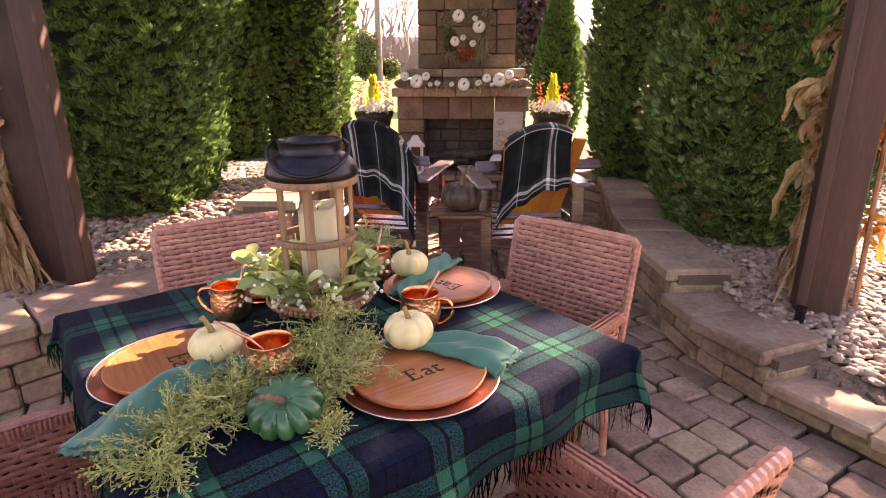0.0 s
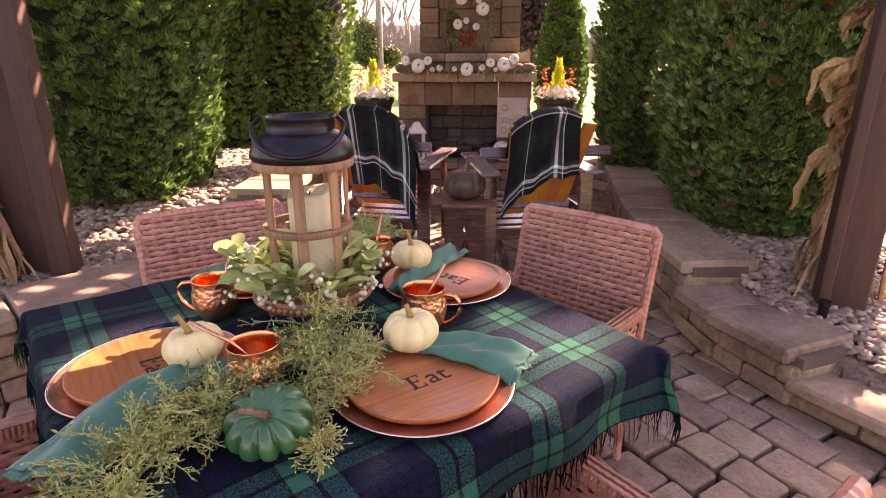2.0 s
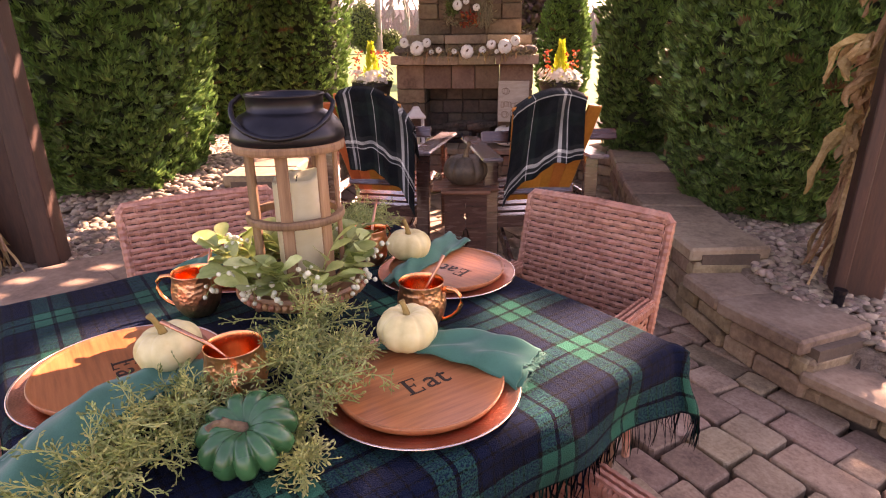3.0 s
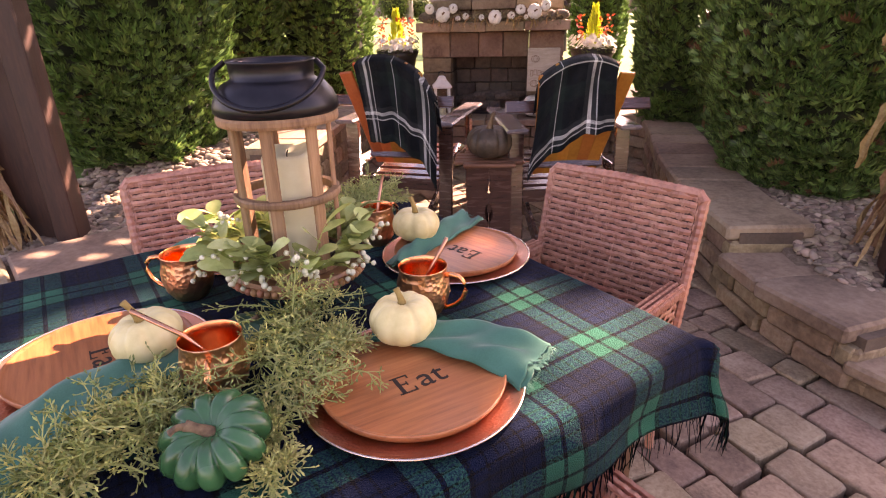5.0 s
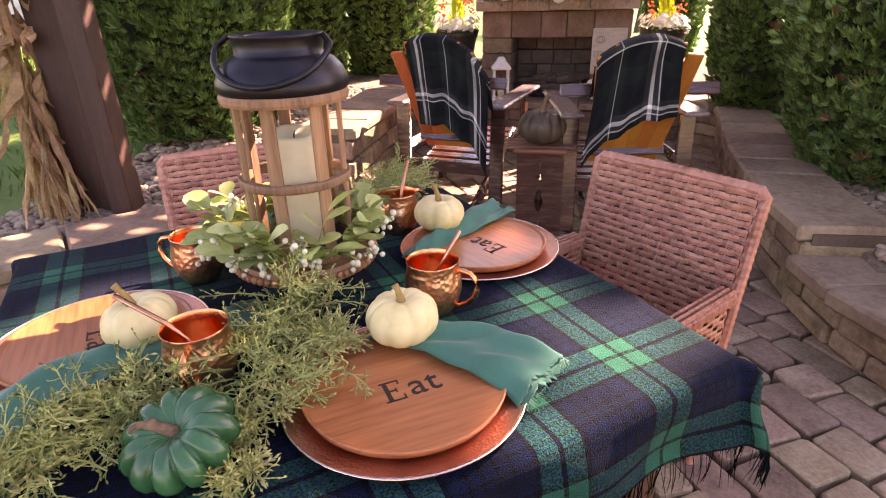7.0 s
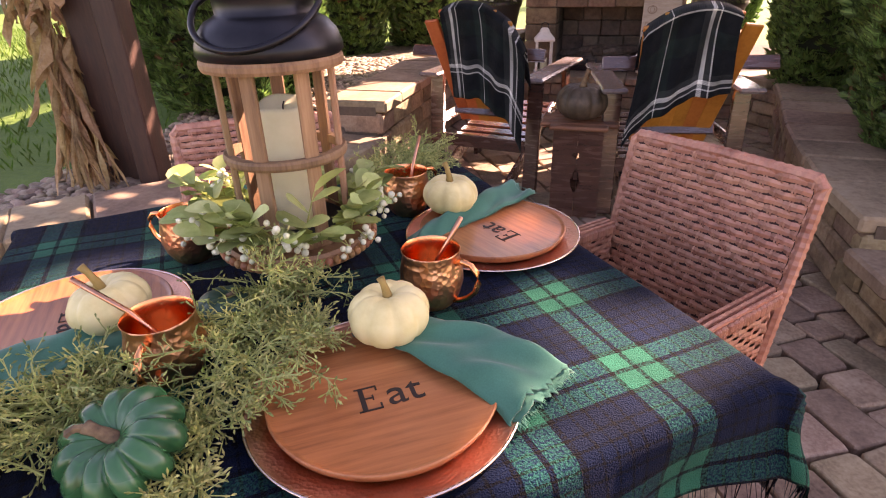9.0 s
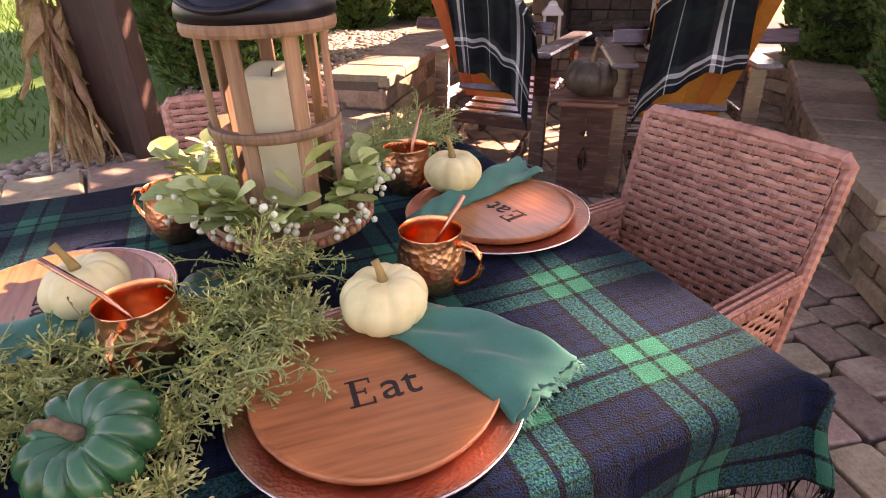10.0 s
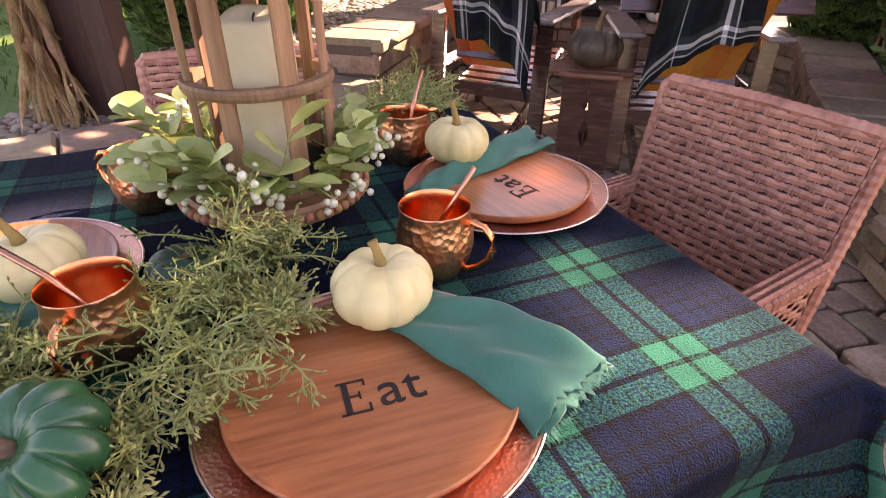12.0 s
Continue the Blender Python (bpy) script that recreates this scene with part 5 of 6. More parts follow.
def throw(x, y, rz, label, x0, x1, front, back, skew, seed):
    """A blanket hung over the top of a reclined chair back."""
    rg = random.Random(seed)
    root = thing("blanket", label, "blanket", pose(x, y, 0, rz=rz) @ Matrix.Diagonal((.87, .92, .92, 1)), "plaid blankets on the chairs")
    dn = Vector((0, .40, -.85)).normalized()      # down the back's slope
    nb_ = Vector((0, -.85, -.40)).normalized()    # out of its rear side
    g = Geo()

    def spot(u, v):
        s = (v - front / (front + back)) * (front + back)    # metres past the top edge; plus: down the rear
        px = x0 + (x1 - x0) * u
        top = Vector((px, -.575 + .25 * max(0, abs(px) - .24), 1.18 - 1.35 * px * px - .7 * max(0, abs(px) - .27)))
        gather = .016 * math.sin(u * 15 + v * 3 + seed) + .007 * math.sin(u * 31 + v * 4 + seed)
        hem = 1 + skew * (u - .5)
        if s < 0:
            return top - dn * s * hem - nb_ * (.03 + gather * min(1, -s * 4) * .3)
        fall = min(1, s / .18)
        off = .04 + gather * fall
        p = top + dn * s * hem * (1 - .45 * fall) + Vector((0, 0, -1)) * s * hem * .45 * fall
        return p + nb_ * off + Vector((.06 * s * math.sin(v * 3 + seed) * (u - .5) * 2, -.09 * max(0, s - .2), 0))
    g.grid(spot, 44, 48, lambda u, v: (u * (x1 - x0) * 1.15 + .05 * seed, v * (front + back) + .02))
    ob = put("cloth", g, M_BLANKET, root, smooth=True)
    so = ob.modifiers.new("thickness", "SOLIDIFY"); so.thickness = .008; so.offset = 1


throw(-.67, 3.98, -8, "black and white plaid throw over a chair back", -.16, .37, .25, .58, .16, 2)
throw(.29, 3.80, 12, "black and white plaid throw slipping down the chair", -.29, .17, .20, .50, -.42, 5)

# ---- side table with a dark pumpkin ----
st = thing("side_table", "small brown slatted side table with panel legs", "table", pose(-.115, 3.47, 0, rz=4) @ Matrix.Diagonal((.89, .89, .91, 1)))
g = Geo()
for k in range(5):
    y0 = -.205 + k * .082
    wd = .45 if 0 < k < 4 else .33
    # Top slats are a lighter brown; the sunlight on them is painted in.
    g = Geo(); g.box(scaled(0, y0 + .041, .548, wd, .078, .024), .008); put("top_slat", g, surf("brown poly lumber with sunlight in colour", [(.15, .06, .032), (.24, .105, .058)], rough=.35, fine=45, coarse=6, bump=.1), st)
for s in (-1, 1):
    for q in (-1, 1):      # boards cut to leave a diamond and a pointed oval between them
        rim = [(.1425, 0), (.1425, .536), (.002, .536), (.002, .40), (.026, .375), (.002, .35), (.002, .30)]
        rim += [(.002 + .026 * math.sin(math.pi * k / 8), .30 - .15 * k / 8) for k in range(1, 8)] + [(.002, .15), (.002, 0)]
        g = Geo()
        for yy in (-.011, .011):
            g.v += [Vector((q * a, s * .13 + yy, b)) for a, b in rim]
        n = len(rim)
        g.face(range(n)); g.face(range(2 * n - 1, n - 1, -1))
        for k in range(n):
            g.face((k, k + n, (k + 1) % n + n, (k + 1) % n))
        put("leg_panel", g, M_FRAME_BROWN, st)
g = Geo(); g.box(scaled(0, 0, .25, .03, .24, .06), .004); put("stretcher", g, M_FRAME_BROWN, st)
pumpkin("pumpkin", "dark grey-green ribbed pumpkin on the side table", -.115, 3.47, .51, .138, .185, 12, M_PK_DARK, M_STEM, stem=.10, bend=(.025, -.01), dip=.14)

# ---- dining table ----
TX, TY, TA, HALF, TOP = -.335, 1.148, 42.5, .52, .752
table = thing("dining_table", "square outdoor dining table under a tartan cloth", "table", pose(TX, TY, 0, rz=TA))
g = Geo(); g.box(scaled(0, 0, TOP - .018, HALF * 2 - .01, HALF * 2 - .01, .036), .008); put("tabletop", g, M_TABLE, table)
for sx in (-1, 1):
    for sy in (-1, 1):
        g = Geo(); g.box(scaled(sx * (HALF - .09), sy * (HALF - .09), (TOP - .036) / 2, .075, .075, TOP - .036), .008); put("leg", g, M_TABLE, table)
for s in (-1, 1):
    g = Geo(); g.box(scaled(0, s * (HALF - .07), TOP - .075, HALF * 2 - .22, .03, .08), .004); put("apron", g, M_TABLE, table)
    g = Geo(); g.box(scaled(s * (HALF - .07), 0, TOP - .075, .03, HALF * 2 - .22, .08), .004); put("apron", g, M_TABLE, table)

# tartan cloth, hanging over the edges, with a fringe
cloth = thing("tablecloth", "green and navy tartan wool cloth with a fringed edge", "tablecloth", pose(TX, TY, 0, rz=TA))
CZ = TOP + .008
HANG = {"x+": .14, "x-": .09, "y+": .09, "y-": .15}


def drape(u, v):
    """The place of the cloth's point at u, v metres from the table's middle."""
    ex = max(0, abs(u) - HALF) * (1 if u > 0 else -1)
    ey = max(0, abs(v) - HALF) * (1 if v > 0 else -1)
    e = math.hypot(ex, ey)
    ripple = .012 * math.sin(u * 21 + v * 5) + .008 * math.sin(v * 27 - u * 9)
    flat = .0022 * math.sin(u * 9 + 1) * math.sin(v * 7) + .0015 * math.sin(u * 23 + v * 13)
    if e == 0:
        return Vector((u, v, CZ + flat))
    rr = .022
    if e < rr * 1.57:
        a = e / rr
        o, dz = rr * math.sin(a), rr * (1 - math.cos(a))
    else:
        o, dz = rr + .10 * (e - rr * 1.57) + ripple * min(1, (e - .03) / .1), rr + (e - rr * 1.57) * .985
    k = min(abs(ex), abs(ey)) / max(1e-6, e)
    o *= 1 + 1.6 * k
    nx, ny = ex / e, ey / e
    return Vector((max(-HALF, min(HALF, u)) + nx * o, max(-HALF, min(HALF, v)) + ny * o, CZ + flat - dz))


g = Geo()
x0, x1, y0, y1 = -HALF - HANG["x-"], HALF + HANG["x+"], -HALF - HANG["y-"], HALF + HANG["y+"]
g.grid(lambda u, v: drape(x0 + (x1 - x0) * u, y0 + (y1 - y0) * v), 150, 150, lambda u, v: (x0 + (x1 - x0) * u - .0145, y0 + (y1 - y0) * v - .0214))
ob = put("cloth", g, M_CLOTH, cloth, smooth=True)
so = ob.modifiers.new("thickness", "SOLIDIFY"); so.thickness = .004; so.offset = -1
g = Geo()
rg = random.Random(77)
for side in range(4):
    span = (y1 - y0) if side < 2 else (x1 - x0)
    n = int(span / .0065)
    for k in range(n):
        q = (k + rg.random()) / n
        if side < 2:
            u, v = (x1 if side == 0 else x0), y0 + (y1 - y0) * q
        else:
            u, v = x0 + (x1 - x0) * q, (y0 if side == 2 else y1)
        p = drape(u, v)
        inn = drape(u * .985, v * .985)
        d = (p - inn).normalized()
        l = rg.uniform(.05, .075)
        a = Vector((rg.uniform(-.2, .2), rg.uniform(-.2, .2), -1)).normalized()
        p0 = p - d * .004
        b = len(g.v)
        s = Vector((-d.y, d.x, 0)); s = s.normalized() if s.length > .01 else Vector((1, 0, 0))
        w = .0016
        for c, ww in ((p0, w), (p + a * l * .5 + s * rg.uniform(-.006, .006), w), (p + a * l, w * .4)):
            g.uv[len(g.v)] = (u - .0145, v - .0214); g.v.append(c + s * ww)
            g.uv[len(g.v)] = (u - .0145, v - .0214); g.v.append(c - s * ww)
        g.face((b, b + 1, b + 3, b + 2)); g.face((b + 2, b + 3, b + 5, b + 4))
tagged(put("fringe", g, M_CLOTH, cloth), kind="stuff")


# ---- place settings ----
def word_mesh(text, size):
    cu = bpy.data.curves.new("word", "FONT")
    cu.body, cu.size, cu.align_x, cu.align_y, cu.extrude = text, size, "CENTER", "CENTER", .0006
    tmp = bpy.data.objects.new("word", cu)
    scene.collection.objects.link(tmp)
    me = bpy.data.meshes.new_from_object(tmp.evaluated_get(bpy.context.evaluated_depsgraph_get()))
    bpy.data.objects.remove(tmp)
    return me


def serif_word(size):
    """The word Eat: an E with thin arms and serifs, then the two small letters."""
    g = Geo()
    me = word_mesh("at", size)
    h = size * .70
    for v in me.vertices:
        g.v.append(Vector((v.co.x + h * .36, v.co.y - h * .02, v.co.z)))
    for p in me.polygons:
        g.face(p.vertices)
    x0 = -h * 1.02
    for cx, cy, w, d in ((.17, 0, .145, 1.0), (.36, .475, .56, .055), (.36, -.475, .62, .055), (.30, .02, .34, .05), (.62, .40, .055, .20), (.645, -.38, .055, .24), (.47, .02, .045, .22), (.10, .475, .22, .05), (.10, -.475, .22, .05)):
        g.box(scaled(x0 + cx * h, cy * h, 0, w * h, d * h, .0012))
    return g.mesh("word")


EAT = serif_word(.062)


def setting(x, y, rz, r=.175, dx=0.0, dy=.0, text=True, rw=.147, tx=0.0, ty=.0):
    ch = thing("charger", "hammered rose copper charger under a wooden plate", "charger", pose(x, y, CZ + .001), "copper chargers")
    g = Geo()
    g.revolve([(.001, 0), (r * .74, 0), (r * .80, .004), (r * .985, .010), (r, .0125), (r * .995, .0145), (r * .97, .0125), (r * .80, .0075), (r * .74, .004), (.001, .004)], 72)
    put("dish", g, M_CHARGER, ch, smooth=True)
    g = Geo(); g.tube([(r * .995 * math.cos(k * math.pi / 36), r * .995 * math.sin(k * math.pi / 36), .013) for k in range(73)], .0022, 6, False); put("rim", g, M_RIM, ch, "pale worn rim", smooth=True)
    pl = thing("wooden_plate", "round acacia plate with the word Eat burnt in", "plate", pose(x + dx, y + dy, CZ + .0085, rz=rz), "wooden plates")
    g = Geo()
    g.revolve([(.001, 0), (rw * .9, 0), (rw * .97, .006), (rw, .0165), (rw * .996, .0185), (rw * .985, .019), (rw * .965, .0165), (rw * .93, .0150), (.001, .0150)], 72)
    put("dish", g, M_ACACIA, pl, smooth=False)
    pl.children[0].data.polygons.foreach_set("use_smooth", [True] * len(pl.children[0].data.polygons))
    if text:
        put("word", EAT, M_BURNT, pl, "dark burnt lettering", at=pose(tx, ty, .0152))
    return pl


setting(-.073, .920, 38, tx=.006, ty=-.018)
setting(-.066, 1.433, 146, tx=-.026, ty=.008)
setting(-.608, .921, -48, tx=.025, ty=.004)
setting(-.60, 1.43, 222)


def napkin(label, pts, w0, w1, seed, thick=.012, folds=2.5):
    """A folded cloth laid along points, with soft creases and a frayed end."""
    rg = random.Random(seed)
    pts = [Vector(p) for p in pts]
    root = thing("napkin", label, "napkin", group="green napkins")

    def mid(t):
        k = t * (len(pts) - 1)
        i = min(len(pts) - 2, int(k))
        f = k - i
        a, b = pts[i], pts[i + 1]
        pm, pn = pts[max(0, i - 1)], pts[min(len(pts) - 1, i + 2)]
        return .5 * (2 * a + (b - pm) * f + (2 * pm - 5 * a + 4 * b - pn) * f * f + (3 * a - pm - 3 * b + pn) * f ** 3)
    for layer in range(2):
        g = Geo()

        def spot(u, v):
            c = mid(u * (1 - .05 * layer) + .0)
            d = (mid(min(1, u + .02)) - mid(max(0, u - .02))).normalized()
            s = Vector((d.y, -d.x, 0)).normalized()
            w = w0 + (w1 - w0) * u ** .8
            q = v - .5 + .04 * layer
            z = .004 + .007 * layer + .010 * (1 - abs(2 * q) ** 2) + .010 * math.sin(q * 6.28 * folds * .5 + u * 3 + seed) * (.35 + .65 * u) + .003 * math.sin(u * 23 + q * 11)
            z *= 1 - .25 * abs(2 * q) ** 6
            end = .012 * noise.noise(Vector((q * 25, seed, layer))) if u > .98 else 0
            return c + s * q * w * (1 + .06 * math.sin(u * 9 + seed)) + d * end + Vector((0, 0, max(.002, z)))
        g.grid(spot, 46, 22)
        ob = put("fold", g, M_NAPKIN, root, smooth=True)
        so = ob.modifiers.new("thickness", "SOLIDIFY"); so.thickness = .0022; so.offset = 1
    g = Geo()
    d = (mid(1) - mid(.95)).normalized()
    s = Vector((d.y, -d.x, 0)).normalized()
    for k in range(90):
        q = rg.uniform(-.5, .5)
        p = mid(1) + s * q * w1 + Vector((0, 0, .006 + .008 * (1 - abs(2 * q) ** 2))) - d * .006
        e = (d + s * rg.uniform(-.4, .4) + Vector((0, 0, rg.uniform(-.4, .1)))).normalized()
        g.leaf(p, e, Vector((0, 0, 1)), rg.uniform(.008, .018), .0014)
    put("frayed_edge", g, M_NAPKIN, root)
    return root


PZ = CZ + .026
napkin("folded green cotton napkin across the plate's edge", [(-.16, 1.03, PZ - .004), (-.08, 1.025, PZ), (.00, 1.010, PZ + .003), (.07, .992, PZ - .002), (.128, .970, CZ + .008)], .05, .135, 3)
napkin("crumpled green napkin hanging over the charger", [(-.445, .905, PZ - .004), (-.495, .865, PZ + .002), (-.535, .805, PZ + .006), (-.56, .74, PZ + .002), (-.572, .67, CZ + .014), (-.585, .60, CZ + .006)], .085, .14, 5)
napkin("green napkin under a cream pumpkin", [(-.19, 1.33, CZ + .006), (-.165, 1.40, PZ - .006), (-.12, 1.48, PZ), (-.085, 1.56, PZ), (-.05, 1.64, CZ + .02)], .055, .085, 7)
napkin("green napkin folded beside a copper mug", [(-.76, 1.36, CZ + .004), (-.69, 1.40, PZ - .004), (-.63, 1.44, PZ), (-.55, 1.48, PZ - .002)], .07, .08, 9)

pumpkin("cream_pumpkin", "small cream ribbed pumpkin holding down a napkin", -.105, 1.016, PZ + .002, .0585, .078, 9, M_PK_CREAM, M_STEM_Y, rz=20, stem=.032, bend=(-.009, .005), seg=72, group="cream pumpkins at the settings")
pumpkin("cream_pumpkin", "small cream ribbed pumpkin on the napkin", -.510, .924, PZ + .002, .059, .076, 9, M_PK_CREAM, M_STEM_Y, rz=70, stem=.046, bend=(-.010, .006), seg=72, group="cream pumpkins at the settings", tilt=(-6, -6))
pumpkin("cream_pumpkin", "small cream ribbed pumpkin with a tall stem", -.168, 1.474, PZ + .002, .0595, .078, 8, M_PK_CREAM, M_STEM_Y, rz=130, stem=.045, bend=(.009, .008), seg=64, group="cream pumpkins at the settings")
gp = pumpkin("green_pumpkin", "glossy dark green pumpkin with eleven deep ribs", -.290, .737, CZ + .015, .070, .072, 11, M_PK_GREEN, M_STEM, rz=8, stem=.019, bend=(-.030, .004), seg=132, tilt=(22, -4), dip=.34, deep=.24, stem_r=.0095)
g = Geo(); g.tube([(-.023, .004, .062), (-.037, .0, .067), (-.045, -.005, .062)], [.006, .0047, .007], 6); put("stem_tip", g, M_STEM, gp)
pumpkin("green_pumpkin", "small dark green pumpkin half hidden in the garland", -.39, 1.02, CZ + .002, .05, .046, 9, surf("dark teal pumpkin", [(.012, .06, .035), (.025, .10, .06)], rough=.5), M_STEM, stem=.015, seg=54)


def mug(x, y, rz, label, straw=None):
    root = thing("copper_mug", label, "mug", pose(x, y, CZ + .001, rz=rz) @ Matrix.Scale(.87, 4), "copper mugs")
    out = [(.001, 0), (.037, 0), (.041, .004), (.053, .024), (.0595, .050), (.0585, .074), (.0535, .094), (.0525, .108), (.0545, .112), (.0535, .1135)]
    g = Geo(); g.revolve(out, 56); put("body", g, M_COPPER, root, smooth=True)
    g = Geo(); g.revolve([(.0535, .1135), (.0515, .110), (.0505, .094), (.055, .074), (.056, .05), (.05, .024), (.036, .006), (.001, .005)], 56); put("lining", g, M_COPPER_IN, root, smooth=True)
    g = Geo()
    g.tube([(.053, 0, .096), (.066, 0, .101), (.084, 0, .098), (.096, 0, .085), (.099, 0, .066), (.092, 0, .046), (.077, 0, .030), (.060, 0, .020), (.049, 0, .018)], [.006, .0058, .0056, .0054, .0054, .0054, .0052, .005, .007], 10)
    put("handle", g, M_COPPER_IN, root, "smooth copper handle", smooth=True)
    if straw:
        g = Geo(); g.tube(straw, .0045, 8); put("straw", g, M_STRAW, root, "copper drinking straw", smooth=True)
    return root


mug(-.096, 1.162, -12, "hammered copper mug with a straw, beside the plate", [(-.02, -.02, .02), (.02, .02, .115), (.045, .035, .17)])
mug(-.375, .880, -66, "hammered copper mug with a straw, by the garland", [(.008, .036, .02), (-.004, -.042, .118), (-.02, -.118, .172)])
mug(-.600, 1.182, 185, "hammered copper mug near the table's far side", [(-.01, -.02, .02), (-.02, -.05, .115), (-.028, -.068, .165)])
mug(-.280, 1.504, 60, "hammered copper mug behind the wreath", [(-.01, -.01, .02), (.03, .01, .115), (.065, .02, .185)])

# ---- centrepiece: beaded riser, wreath, wooden lantern, candle ----
LX, LY = -.362, 1.198
riser = thing("riser", "round wooden riser edged with wooden beads", "riser", pose(LX, LY, CZ) @ Matrix.Diagonal((.78, .78, .88, 1)))
g = Geo(); g.revolve([(.001, .062), (.150, .062), (.162, .068), (.165, .076), (.165, .092), (.160, .098), (.152, .095), (.001, .094)], 64); put("tray", g, M_RISER, riser, smooth=False)
bead = Geo(); bead.ball(scaled(0, 0, 0, .0088, .0088, .0088), 10, 7); bead = bead.mesh("bead", True)
for k in range(58):
    a = k * 2 * math.pi / 58
    put("bead", bead, M_BEAD, riser, at=pose(math.cos(a) * .170, math.sin(a) * .170, .082, rz=k * 37))
for k in range(3):
    a = math.radians(-62 + k * 120)
    g = Geo(); g.revolve([(.001, 0), (.016, 0), (.019, .02), (.021, .062), (.001, .062)], 16, pose(math.cos(a) * .135, math.sin(a) * .135, 0)); put("foot", g, M_RISER, riser, smooth=True)

LZ = CZ + .0845
lan = thing("lantern", "round slatted wooden lantern with a black metal top", "lantern", pose(LX, LY, LZ, rz=10))


def hoop(r, z, h, w, nm="ring"):
    g = Geo(); g.revolve([(r - w, z), (r, z), (r + .002, z + h * .3), (r + .002, z + h * .7), (r, z + h), (r - w, z + h), (r - w, z)], 56); put(nm, g, M_LANT_WOOD, lan, smooth=False)


R_L = .094
hoop(R_L + .003, .0, .017, .024, "bottom_ring"); hoop(R_L + .005, .138, .015, .013, "middle_ring"); hoop(R_L + .014, .282, .017, .028, "top_ring")
for k in range(7):
    a = k * math.pi / 3.5 + .2
    g = Geo(); g.box(pose(math.cos(a) * (R_L - .005), math.sin(a) * (R_L - .005), .148, 0, 0, math.degrees(a)) @ Matrix.Diagonal((.009, .023, .270, 1)), .002)
    put("slat", g, M_LANT_WOOD, lan)
g = Geo(); g.revolve([(.001, .011), (.078, .011), (.082, .014), (.082, .021), (.001, .021)], 40); put("base_plate", g, M_BLACK_METAL, lan, smooth=False)
g = Geo()
g.revolve([(.106, .299), (.112, .304), (.111, .316), (.104, .334), (.091, .349), (.077, .356), (.073, .359), (.075, .384), (.078, .387), (.076, .390), (.069, .387), (.068, .356), (.098, .324), (.103, .301)], 64)
put("metal_top", g, M_BLACK_METAL, lan, smooth=True)
g = Geo()
pts = []
for k in range(25):
    a = math.pi * k / 24
    pts.append((math.cos(a) * .096, -.024 - math.sin(a) * .092, .373 - math.sin(a) * .056))
g.tube([(.081, -.008, .386)] + pts + [(-.081, -.008, .386)], .005, 8); put("handle", g, M_BLACK_METAL, lan, smooth=True)
cd = thing("candle", "ivory pillar candle in the lantern", "candle", pose(LX + .008, LY - .004, LZ + .022) @ Matrix.Diagonal((.9, .9, .76, 1)))
g = Geo()
g.revolve([(.001, 0), (.052, 0), (.053, .004), (.053, .262), (.050, .270), (.044, .266), (.03, .252), (.001, .248)], 40, shape=lambda a, r_, z_: (r_, z_ + (.010 * math.sin(a + .6) + .005 * math.sin(3 * a) if z_ > .24 else 0)))
put("wax", g, M_CANDLE, cd, smooth=True)
g = Geo(); g.tube([(0, 0, .245), (.001, 0, .262), (.004, .001, .27)], .0014, 6); put("wick", g, M_BURNT, cd)


def oval_leaf(g, p, d, n, length, width):
    """A rounded cupped leaf."""
    s = d.cross(n).normalized()
    b = len(g.v)
    ks = ((0, 0), (.18, .62), (.45, 1), (.72, .86), (.92, .42), (1, 0))
    for k, w in ks:
        c = p + d * length * k - n * (k * k) * length * .18
        if w == 0:
            g.v.append(c)
        else:
            g.v += [c + s * width * .5 * w + n * width * .10 * w, c, c - s * width * .5 * w + n * width * .10 * w]
    i = b + 1
    g.face((b, i + 1, i)); g.face((b, i + 2, i + 1))
    for q in range(3):
        j = i + q * 3
        g.face((j, j + 1, j + 4, j + 3)); g.face((j + 1, j + 2, j + 5, j + 4))
    j = i + 9
    g.face((j, j + 1, j + 3)); g.face((j + 1, j + 2, j + 3))


wr = thing("greenery_wreath", "sage eucalyptus and berry wreath round the lantern", "wreath", pose(LX, LY, LZ + .006) @ Matrix.Scale(.75, 4))
lv, tw, be = Geo(), Geo(), Geo()
rg = random.Random(19)
